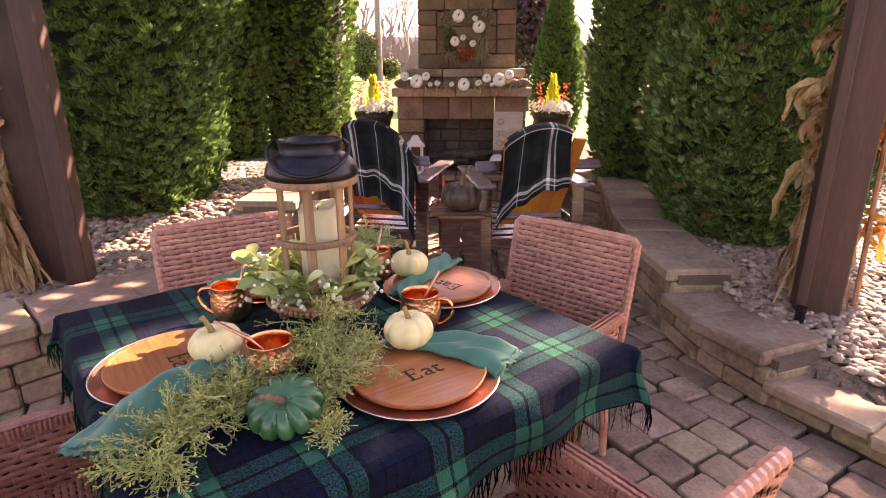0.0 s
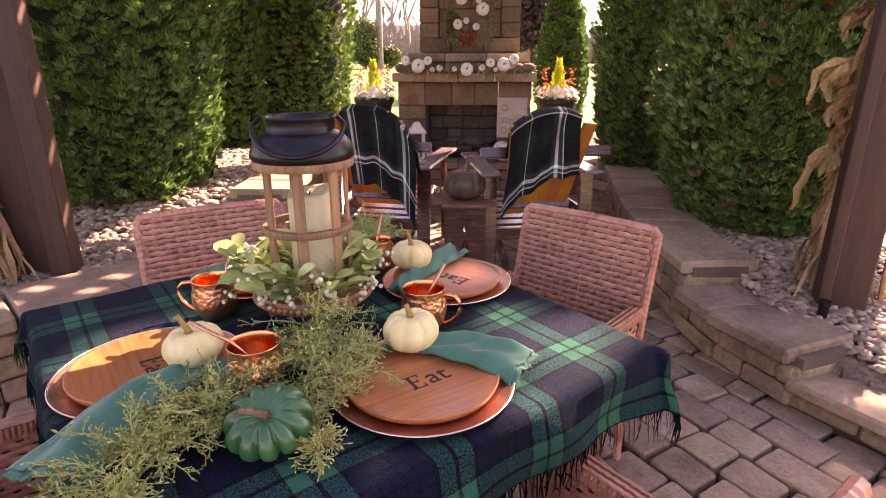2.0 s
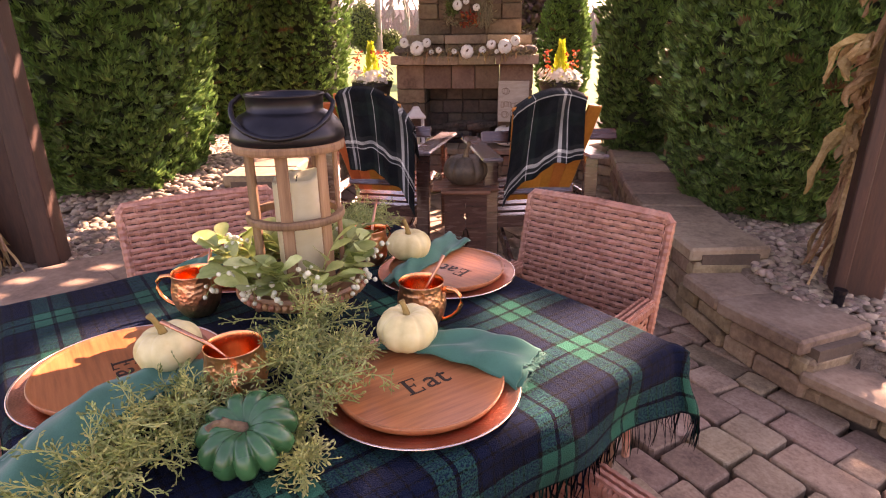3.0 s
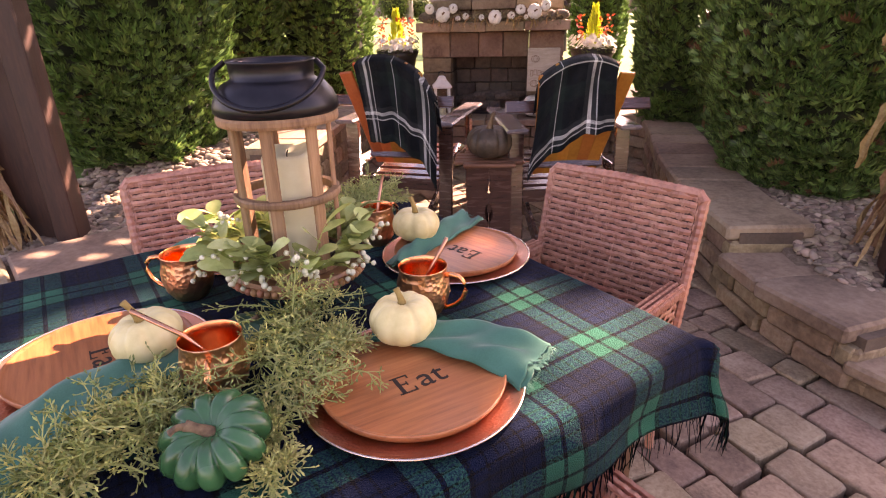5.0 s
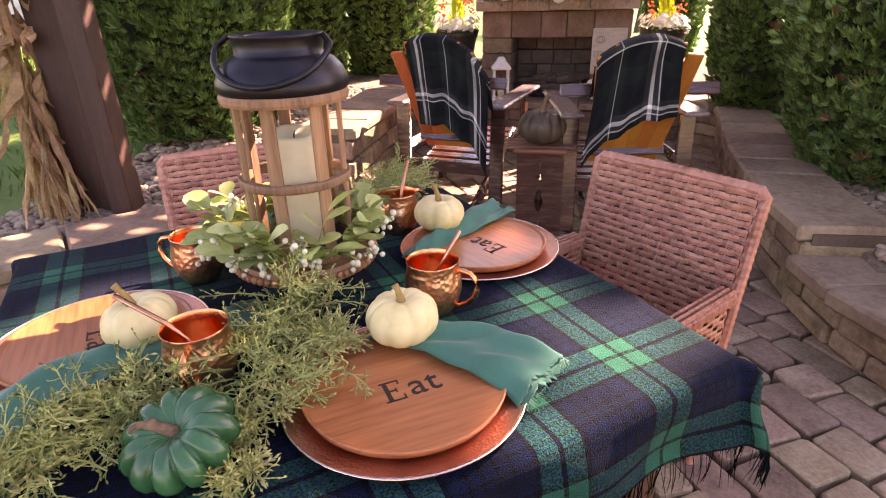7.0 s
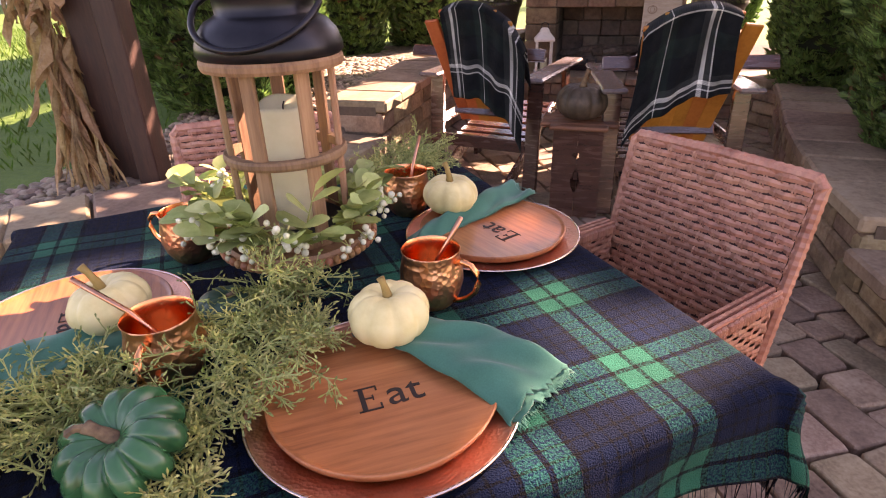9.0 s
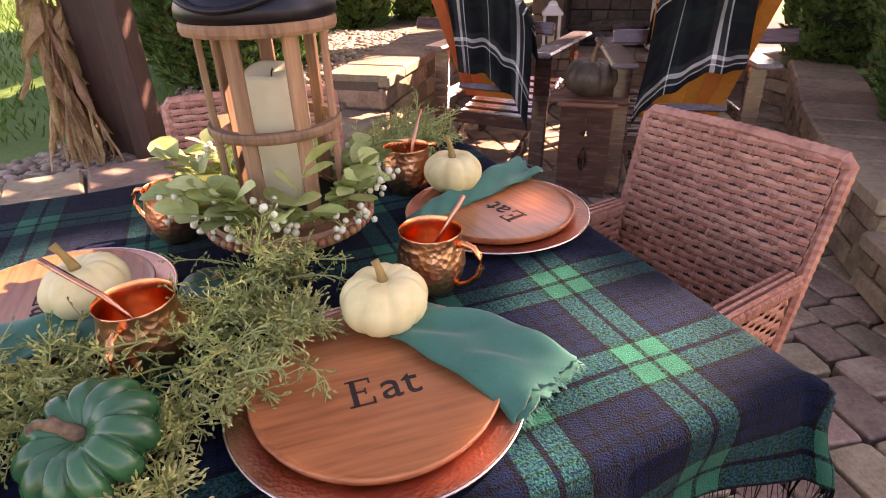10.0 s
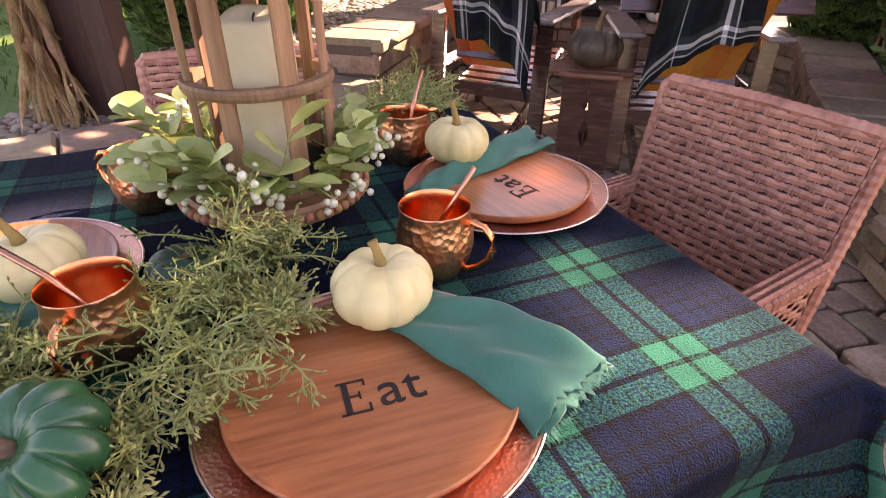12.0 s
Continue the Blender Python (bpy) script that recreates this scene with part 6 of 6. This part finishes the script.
for k in range(40):
    a = k * 2 * math.pi / 40 + rg.uniform(-.06, .06)
    out = Vector((math.cos(a), math.sin(a), 0))
    tan = Vector((-math.sin(a), math.cos(a), 0)) * (1 if rg.random() < .65 else -1)
    big = 1.6 if k in (3, 17, 21, 23, 25, 27, 34) else 1.0
    p0 = out * rg.uniform(.118, .140) + Vector((0, 0, .0))
    d = (out * rg.uniform(.15, .65) + tan * rg.uniform(.2, .8) + Vector((0, 0, rg.uniform(.5, 1.35)))).normalized()
    L_ = rg.uniform(.08, .125) * big
    pts = [p0]
    dd = d.copy()
    for i in range(5):
        pts.append(pts[-1] + dd * L_ / 5)
        dd = (dd + Vector((0, 0, -.05)) + out * .04).normalized()
    tw.tube(pts, [.0022, .002, .0018, .0015, .0012, .001], 5)
    for i, q in enumerate(pts[1:]):
        for s in (-1, 1):
            if rg.random() < .42:
                continue
            sd = dd.cross(Vector((0, 0, 1))).normalized() * s
            ld = (dd * rg.uniform(.3, .9) + sd * rg.uniform(.5, 1.0) + Vector((0, 0, rg.uniform(-.2, .5)))).normalized()
            nn = (Vector((0, 0, 1)) + out * rg.uniform(-.2, .6) + sd * rg.uniform(-.4, .4)).normalized()
            sz = rg.uniform(.055, .085) * (1.15 if big > 1 else 1)
            oval_leaf(lv, q, ld, nn, sz, sz * rg.uniform(.55, .75))
for k in range(22):
    a = k * 2 * math.pi / 22 + rg.uniform(-.1, .1)
    if 100 < math.degrees(a) % 360 < 150:
        continue
    out = Vector((math.cos(a), math.sin(a), 0))
    p = out * rg.uniform(.14, .17) + Vector((0, 0, .02))
    tip = p + out * rg.uniform(.02, .075) + Vector((rg.uniform(-.03, .03), rg.uniform(-.03, .03), rg.uniform(-.02, .085)))
    tw.tube([p, (p + tip) / 2 + Vector((0, 0, .012)), tip], .0014, 4)
    for b_ in range(rg.randint(5, 10)):
        q = tip + Vector((rg.gauss(0, .017), rg.gauss(0, .017), rg.gauss(0, .017)))
        r_ = rg.uniform(.0058, .0085)
        be.ball(scaled(q.x, q.y, q.z, r_, r_, r_), 9, 6)
        tw.tube([tip, q], .0009, 3, False)
tagged(put("leafage", lv, M_EUCA, wr, smooth=True), kind="stuff")
tagged(put("stemwork", tw, M_TWIG, wr), kind="stuff")
tagged(put("berry_growth", be, M_BERRY, wr, "pale green berries", smooth=True), kind="stuff")


# ---- feathery garland ----
def feathers(name, label, path, width, n, seed, lift=.05, tip=None, length=.11, budsize=.011):
    rg = random.Random(seed)
    root = thing(name, label, "garland")
    st_, lf = Geo(), Geo()
    path = [Vector(p) for p in path]
    st_.tube(path, .003, 5)
    for k in range(n):
        t = rg.random() * (len(path) - 1)
        i = min(len(path) - 2, int(t))
        c = path[i].lerp(path[i + 1], t - i)
        ax = (path[i + 1] - path[i]).normalized()
        sd = Vector((-ax.y, ax.x, 0))
        off = rg.gauss(0, width * .33)
        c = c + sd * off + Vector((0, 0, abs(rg.gauss(0, lift * .45)) + .004))
        d = (ax * rg.uniform(-.2, 1.0) + sd * (rg.uniform(-.9, .9) + off * 7) + Vector((0, 0, rg.uniform(-.05, .75)))).normalized()
        L_ = length * rg.uniform(.6, 1.25)
        pts, dd = [c], d
        for j in range(4):
            pts.append(pts[-1] + dd * L_ / 4)
            dd = (dd + Vector((rg.uniform(-.25, .25), rg.uniform(-.25, .25), -.16))).normalized()
        for q in pts:
            q.z = max(q.z, CZ + .006) if on_table(q) else q.z
        st_.tube(pts, [.0016, .0014, .0012, .001, .0007], 3, False)
        lf.cur = 1 if (tip and rg.random() < tip) else 0
        for j in range(7):
            a_ = (.12 + .88 * j / 6) * 4
            i2 = min(3, int(a_))
            q = pts[i2].lerp(pts[i2 + 1], a_ - i2)
            for s in (-1, 1):
                e = Vector((rg.uniform(-1, 1), rg.uniform(-1, 1), rg.uniform(-.4, 1))).normalized()
                e = (dd * .8 + e).normalized()
                q1 = q + e * rg.uniform(.010, .026)
                q1.z = max(q1.z, CZ + .005) if on_table(q1) else q1.z
                st_.tube([q, q1], .0007, 3, False)
                for c_ in range(2):
                    e2 = (e + Vector((rg.uniform(-1, 1), rg.uniform(-1, 1), rg.uniform(-1, 1))) * .8).normalized()
                    q2 = q1 - e * .008 * c_
                    l_, w_ = budsize * rg.uniform(.8, 1.4), budsize * .19
                    sd2 = e2.cross(Vector((.3, .2, 1))).normalized() * w_
                    up2 = sd2.cross(e2).normalized() * w_
                    b_ = len(lf.v)
                    m_ = q2 + e2 * l_ * .6
                    lf.v += [q2, m_ + sd2, m_ - sd2 * .5 + up2, m_ - sd2 * .5 - up2, q2 + e2 * l_]
                    for f_ in ((0, 1, 2), (0, 2, 3), (0, 3, 1), (4, 2, 1), (4, 3, 2), (4, 1, 3)):
                        lf.face(b_ + i_ for i_ in f_)
    tagged(put("stemwork", st_, M_TWIG, root), kind="stuff")
    tagged(put("bud_growth", lf, [M_SPRIG, M_SPRIG_Y], root), kind="stuff")
    return root


def on_table(q):
    r_ = Matrix.Rotation(-radians(TA), 3, "Z") @ Vector((q.x - TX, q.y - TY, 0))
    return abs(r_.x) < HALF and abs(r_.y) < HALF


feathers("garland", "feathery green garland trailing from the centrepiece", [(-.325, 1.09, CZ + .030), (-.300, 1.03, CZ + .032), (-.265, .965, CZ + .030), (-.250, .90, CZ + .024), (-.230, .825, CZ + .016)], .075, 115, 3, .05, .3, .07, .0085)
feathers("garland", "feathery green garland lying toward the table corner", [(-.395, .83, CZ + .016), (-.415, .785, CZ + .02), (-.424, .735, CZ + .02), (-.44, .685, CZ + .016), (-.455, .63, CZ + .012), (-.47, .57, CZ + .004)], .075, 125, 7, .034, .3, .064, .0085)
feathers("garland", "feathery garland behind the lantern", [(-.34, 1.50, CZ + .024), (-.345, 1.62, CZ + .024), (-.37, 1.73, CZ + .024), (-.385, 1.82, CZ + .016)], .10, 130, 9, .05, .25, .07, .0085)
feathers("sprig", "yellow-green bud sprig beside the green pumpkin", [(-.250, .815, CZ + .016), (-.238, .775, CZ + .016), (-.220, .735, CZ + .010), (-.203, .695, CZ + .008)], .014, 28, 12, .010, 1.0, .027, .0085)
feathers("sprig", "yellow-green bud sprig over the plate", [(-.235, .975, CZ + .048), (-.212, .957, CZ + .048), (-.187, .940, CZ + .036)], .024, 20, 15, .024, 1.0, .032, .0085)


# ---- wicker chairs ----
def weave(g, m, w, h, rows, cols, amp=.0035, gap=.88, bow=0.0):
    """Flat strands woven over and under thin uprights, on a panel of width w and height h in m's x and z."""
    rh = h / rows
    for r_ in range(rows):
        z0 = r_ * rh
        b = len(g.v)
        n = cols * 2
        for i in range(n + 1):
            x = -w / 2 + w * i / n
            ph = math.pi * i / 2 + (math.pi if r_ % 2 else 0)
            y = amp * math.sin(ph) - bow * (1 - (2 * x / w) ** 2)
            sag = .0012 * math.sin(i * 1.7 + r_)
            g.v += [m @ Vector((x, y - .0015, z0 + sag + rh * (1 - gap))), m @ Vector((x, y - .004, z0 + sag + rh * .5)), m @ Vector((x, y - .0015, z0 + sag + rh * gap))]
        for i in range(n):
            a = b + i * 3
            g.face((a, a + 3, a + 4, a + 1)); g.face((a + 1, a + 4, a + 5, a + 2))
    for c in range(cols + 1):
        x = -w / 2 + w * c / cols
        yb = -bow * (1 - (2 * x / w) ** 2)
        for s in (-.004, .004):
            b = len(g.v)
            for k in range(rows * 2 + 1):
                z = h * k / (rows * 2)
                y = yb + amp * .8 * math.sin(math.pi * k / 2 + (c % 2) * math.pi + math.pi / 4)
                g.v += [m @ Vector((x + s - .0028, y - .002, z)), m @ Vector((x + s + .0028, y - .002, z))]
            for k in range(rows * 2):
                a = b + k * 2
                g.face((a, a + 1, a + 3, a + 2))


def wicker_chair():
    root = thing("wicker_chair", "red-brown woven resin wicker dining armchair", "chair", group="wicker chairs round the table")
    W, H0, H1 = .57, .40, .93
    for side in (1, -1):      # outer and inner face of the back
        g = Geo(); weave(g, pose(0, -.27 - (.0 if side == 1 else -.024), H0, 12 * side, 0, 0 if side == 1 else 180), W - .03, (H1 - H0) + .005, 25, 13, amp=.0062, gap=.93, bow=0)
        tagged(put("woven_back" if side == 1 else "woven_lining", g, M_WICKER, root, smooth=False), kind="stuff")
    # Back, seat and side boards are added; their dark colour shades the gaps.
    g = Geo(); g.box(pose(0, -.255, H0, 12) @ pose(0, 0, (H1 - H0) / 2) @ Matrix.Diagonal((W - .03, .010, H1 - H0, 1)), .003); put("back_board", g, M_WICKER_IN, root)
    # wrapped rim of the back
    g = Geo()
    bk = pose(0, -.258, H0, 12)
    rim = [bk @ Vector(p) for p in ((-W / 2, 0, -.05), (-W / 2, 0, .515), (-W / 2 + .02, 0, .535), (0, 0, .541), (W / 2 - .02, 0, .535), (W / 2, 0, .515), (W / 2, 0, -.05))]
    fine = []
    for a, b in zip(rim, rim[1:]):
        steps = max(2, int((b - a).length / .012))
        fine += [a.lerp(b, k / steps) for k in range(steps)]
    fine.append(rim[-1])
    g.tube(fine, [.0155 + .0022 * (k % 2) for k in range(len(fine))], 8); put("wrapped_rim", g, M_WICKER, root)
    g = Geo(); weave(g, pose(0, -.24, .447, -90, 0, 0) , W - .06, .50, 28, 19); tagged(put("woven_seat", g, M_WICKER, root), kind="stuff")
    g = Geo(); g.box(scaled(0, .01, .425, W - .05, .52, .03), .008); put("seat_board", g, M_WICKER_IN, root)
    for s in (-1, 1):
        arm = [(s * (W / 2 - .01), -.27, .64), (s * (W / 2 - .01), .0, .645), (s * (W / 2 - .01), .20, .64), (s * (W / 2 - .01), .265, .60), (s * (W / 2 - .01), .27, .44)]
        pts = []
        for a, b in zip(arm, arm[1:]):
            a, b = Vector(a), Vector(b)
            n = max(2, int((b - a).length / .012)); pts += [a.lerp(b, k / n) for k in range(n)]
        g = Geo()
        for k in range(len(pts) - 1):      # flat strands wrapped round the broad arm
            g.box(between(pts[k], pts[k + 1].lerp(pts[k], .08), .062 + .003 * (k % 2), .032 + .004 * (k % 2), (1, 0, 0) if abs(pts[k + 1].z - pts[k].z) > .008 else (0, 0, 1)), .007)
        for q in (-.018, .0, .018):
            g.tube([p_ + Vector((q, 0, .0185 + .002 * (k % 2))) for k, p_ in enumerate(pts) if p_.z > .62], .006, 5)
        tagged(put("armrest", g, M_WICKER, root), kind="stuff")
        g = Geo(); weave(g, pose(s * (W / 2 - .004), .0, .40, 0, 0, 90 * s), .52, .235, 12, 16, gap=.95); weave(g, pose(s * (W / 2 - .028), .0, .40, 0, 0, -90 * s), .52, .235, 12, 16, gap=.95); tagged(put("woven_side", g, M_WICKER, root), kind="stuff")
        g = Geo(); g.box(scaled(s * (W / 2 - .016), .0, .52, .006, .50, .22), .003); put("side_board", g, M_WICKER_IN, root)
        for yy, sl in ((.24, .0), (-.24, -.05)):
            g = Geo(); g.tube([(s * (W / 2 - .03), yy + sl, 0), (s * (W / 2 - .03), yy, .42)], [.015, .02], 10); put("leg", g, M_WICKER, root)
    g = Geo(); weave(g, pose(0, .275, .33, 0, 0, 180), W - .06, .10, 6, 18); tagged(put("woven_apron", g, M_WICKER, root), kind="stuff")
    return root


ch = wicker_chair()
ch.matrix_basis = pose(.192, 1.635, 0, rz=143) @ Matrix.Diagonal((.86, .86, .90, 1))
copy_thing(ch, pose(-.773, 1.641, 0, rz=216))
copy_thing(ch, pose(.14, .70, 0, rz=42))
copy_thing(ch, pose(-.855, .76, 0, rz=-48))

# ---- stones of the garden walls, one by one ----
wall_meshes = {}


def wall(name, label, line, top, courses, cap=.075, out=1):
    """A dry-laid wall along a line, its face to the line, its depth to the left of its heading."""
    root = thing(name, label, "wall", kind="structure")
    total = length_of(line)
    ch = (top - cap) / courses
    core = Geo()
    back, front = shifted(line, DEPTH - .03), shifted(line, .04)
    n = len(line)
    for z in (-.04, top - cap * .5):
        core.v += [Vector((x, y, z)) for x, y in front] + [Vector((x, y, z)) for x, y in back]
    for i in range(n - 1):
        core.face((i, i + 1, 2 * n + i + 1, 2 * n + i)); core.face((n + i + 1, n + i, 3 * n + i, 3 * n + i + 1)); core.face((2 * n + i, 2 * n + i + 1, 3 * n + i + 1, 3 * n + i))
    core.face((0, 2 * n, 3 * n, n)); core.face((n - 1, 2 * n - 1, 4 * n - 1, 3 * n - 1))
    put("core", core, M_CORE, root)

    def stone(s, w, z, h, d, proud, material, nm, bev):
        x, y, a = along(line, min(total - .001, s + w / 2))
        key = (round(w, 2), round(h, 3), round(d, 2))
        if key not in wall_meshes:
            g = Geo(); g.box(scaled(0, 0, 0, round(w, 2) - .007, d, h - .006), bev)
            wall_meshes[key] = g.mesh("wall_stone")
        off = d / 2 - proud + rng.uniform(-.006, .006)
        put(nm, wall_meshes[key], material, root, at=pose(x - math.sin(a) * off, y + math.cos(a) * off, z + h / 2, rng.uniform(-.8, .8), rng.uniform(-.6, .6), math.degrees(a) + rng.uniform(-1.5, 1.5)))
    for c in range(courses):
        s = -rng.uniform(0, .1)
        while s < total - .05:
            w = rng.choice((.18, .22, .26, .30, .34))
            w = min(w, total - s)
            stone(s, w, c * ch, ch, .16, 0, M_BLOCK, "block", .014)
            s += w
    # the far face and the ends
    s = 0
    while s < total - .05:
        w = min(rng.choice((.30, .36, .42)), total - s)
        stone(s, w, top - cap, cap, DEPTH + .05, .025, M_CAP, "cap_stone", .012)
        s += w
    for c, end in ((c, e) for c in range(courses) for e in (0, 1)):
        x, y, a = along(line, total - .001 if end else .001)
        a += 0 if end else math.pi
        side = 1 if end else -1
        key = ("end", round(ch, 3))
        if key not in wall_meshes:
            g = Geo(); g.box(scaled(0, 0, 0, .10, DEPTH - .01, ch - .006), .014); wall_meshes[key] = g.mesh("wall_end")
        put("block", wall_meshes[key], M_BLOCK, root, at=pose(x - math.sin(a) * side * DEPTH / 2 - math.cos(a) * .045, y + math.cos(a) * side * DEPTH / 2 - math.sin(a) * .045, c * ch + ch / 2, rz=math.degrees(a)))
    return root


wall("wall_right_high", "curved seat wall of tumbled tan blocks with smooth caps", RIGHT_A, Z_A, 3)
wall("wall_right_middle", "stepped-down part of the tan block wall", RIGHT_B, Z_B, 2)
wall("wall_right_low", "lowest step of the tan block wall beside gravel", RIGHT_C, Z_C, 1, cap=.06)
wall("wall_left_high", "tall curved block wall by the fireplace, in shade", LEFT_A[::-1], Z_LA, 4)
wall("wall_left_low", "curved tan block seat wall holding back river stones", LEFT_B[::-1], Z_LB, 3)


# ---- pavers ----
patio = thing("patio_floor", "tumbled grey-tan concrete pavers with dark sandy joints", "patio", kind="structure")
paver_meshes = {}
rest = Geo()
ANGLE = -57.0
ca, sa = math.cos(radians(ANGLE)), math.sin(radians(ANGLE))
INNER = shifted(RIGHT_A, .10) + shifted(RIGHT_B, .10)[1:] + shifted(RIGHT_C, .10)[1:] + [(6, -.5), (6, -3.4), (-4.5, -3.4), (-4.5, .3)] + shifted(LEFT_B[::-1], .1) + shifted(LEFT_A[::-1], .1)


def on_patio(x, y):
    hit = False
    for (ax, ay), (bx, by) in zip(INNER, INNER[1:] + INNER[:1]):
        if (ay > y) != (by > y) and x < (bx - ax) * (y - ay) / (by - ay) + ax:
            hit = not hit
    return hit


def paver_shape(g, m, w, h, rg):
    """A worn slab: eight uneven corners, a rounded shoulder and a faintly hollow top."""
    c = min(w, h) * .08
    out = []
    for sx, sy in ((-1, -1), (1, -1), (1, 1), (-1, 1)):
        px_, py_ = sx * w / 2 + rg.uniform(-.012, .006) * sx, sy * h / 2 + rg.uniform(-.012, .006) * sy
        k1, k2 = c * rg.uniform(.4, 1.5), c * rg.uniform(.4, 1.5)
        pair = [(px_ - sx * k1, py_), (px_, py_ - sy * k2)]
        out += pair if sx * sy < 0 else pair[::-1]
    b = len(g.v)
    for inset, z in ((0, -.05), (0, -.007), (.004, -.001), (.011, .001)):
        for x_, y_ in out:
            r_ = math.hypot(x_, y_)
            g.v.append(m @ Vector((x_ * (1 - inset / r_), y_ * (1 - inset / r_), z + rg.uniform(-.0012, .0012))))
    for j in range(3):
        for k in range(8):
            a_, c_ = b + j * 8 + k, b + j * 8 + (k + 1) % 8
            g.face((a_, c_, c_ + 8, a_ + 8))
    g.face(range(b + 24, b + 32))


made = 0
v = -7.0
while v < 7.0:
    hrow = rng.choice((.13, .16, .16, .19))
    u = -7.0 - rng.random() * .3
    while u < 7.0:
        w = rng.choice((.13, .17, .20, .20, .25, .28))
        cu, cv = u + w / 2, v + hrow / 2
        x, y = cu * ca - cv * sa, cu * sa + cv * ca + 2.0
        u += w
        if not on_patio(x, y) or y < -2.5:
            continue
        z = rng.uniform(-.006, .004)
        at = pose(x, y, z, rng.uniform(-.7, .7), rng.uniform(-.7, .7), ANGLE + rng.uniform(-2.5, 2.5))
        if made < 300 and .45 < x < 1.75 and .9 < y < 4.0:
            key = (w, hrow, rng.randrange(4))
            if key not in paver_meshes:
                g = Geo(); paver_shape(g, Matrix(), w - .005, hrow - .005, rng); paver_meshes[key] = g.mesh("paver")
            put("paver", paver_meshes[key], M_PAVER, patio, at=at)
            made += 1
        else:
            paver_shape(rest, at, w - .005, hrow - .005, rng)
    v += hrow
tagged(put("more_pavers", rest, M_PAVER_R, patio), "tumbled grey-tan concrete pavers", kind="stuff")
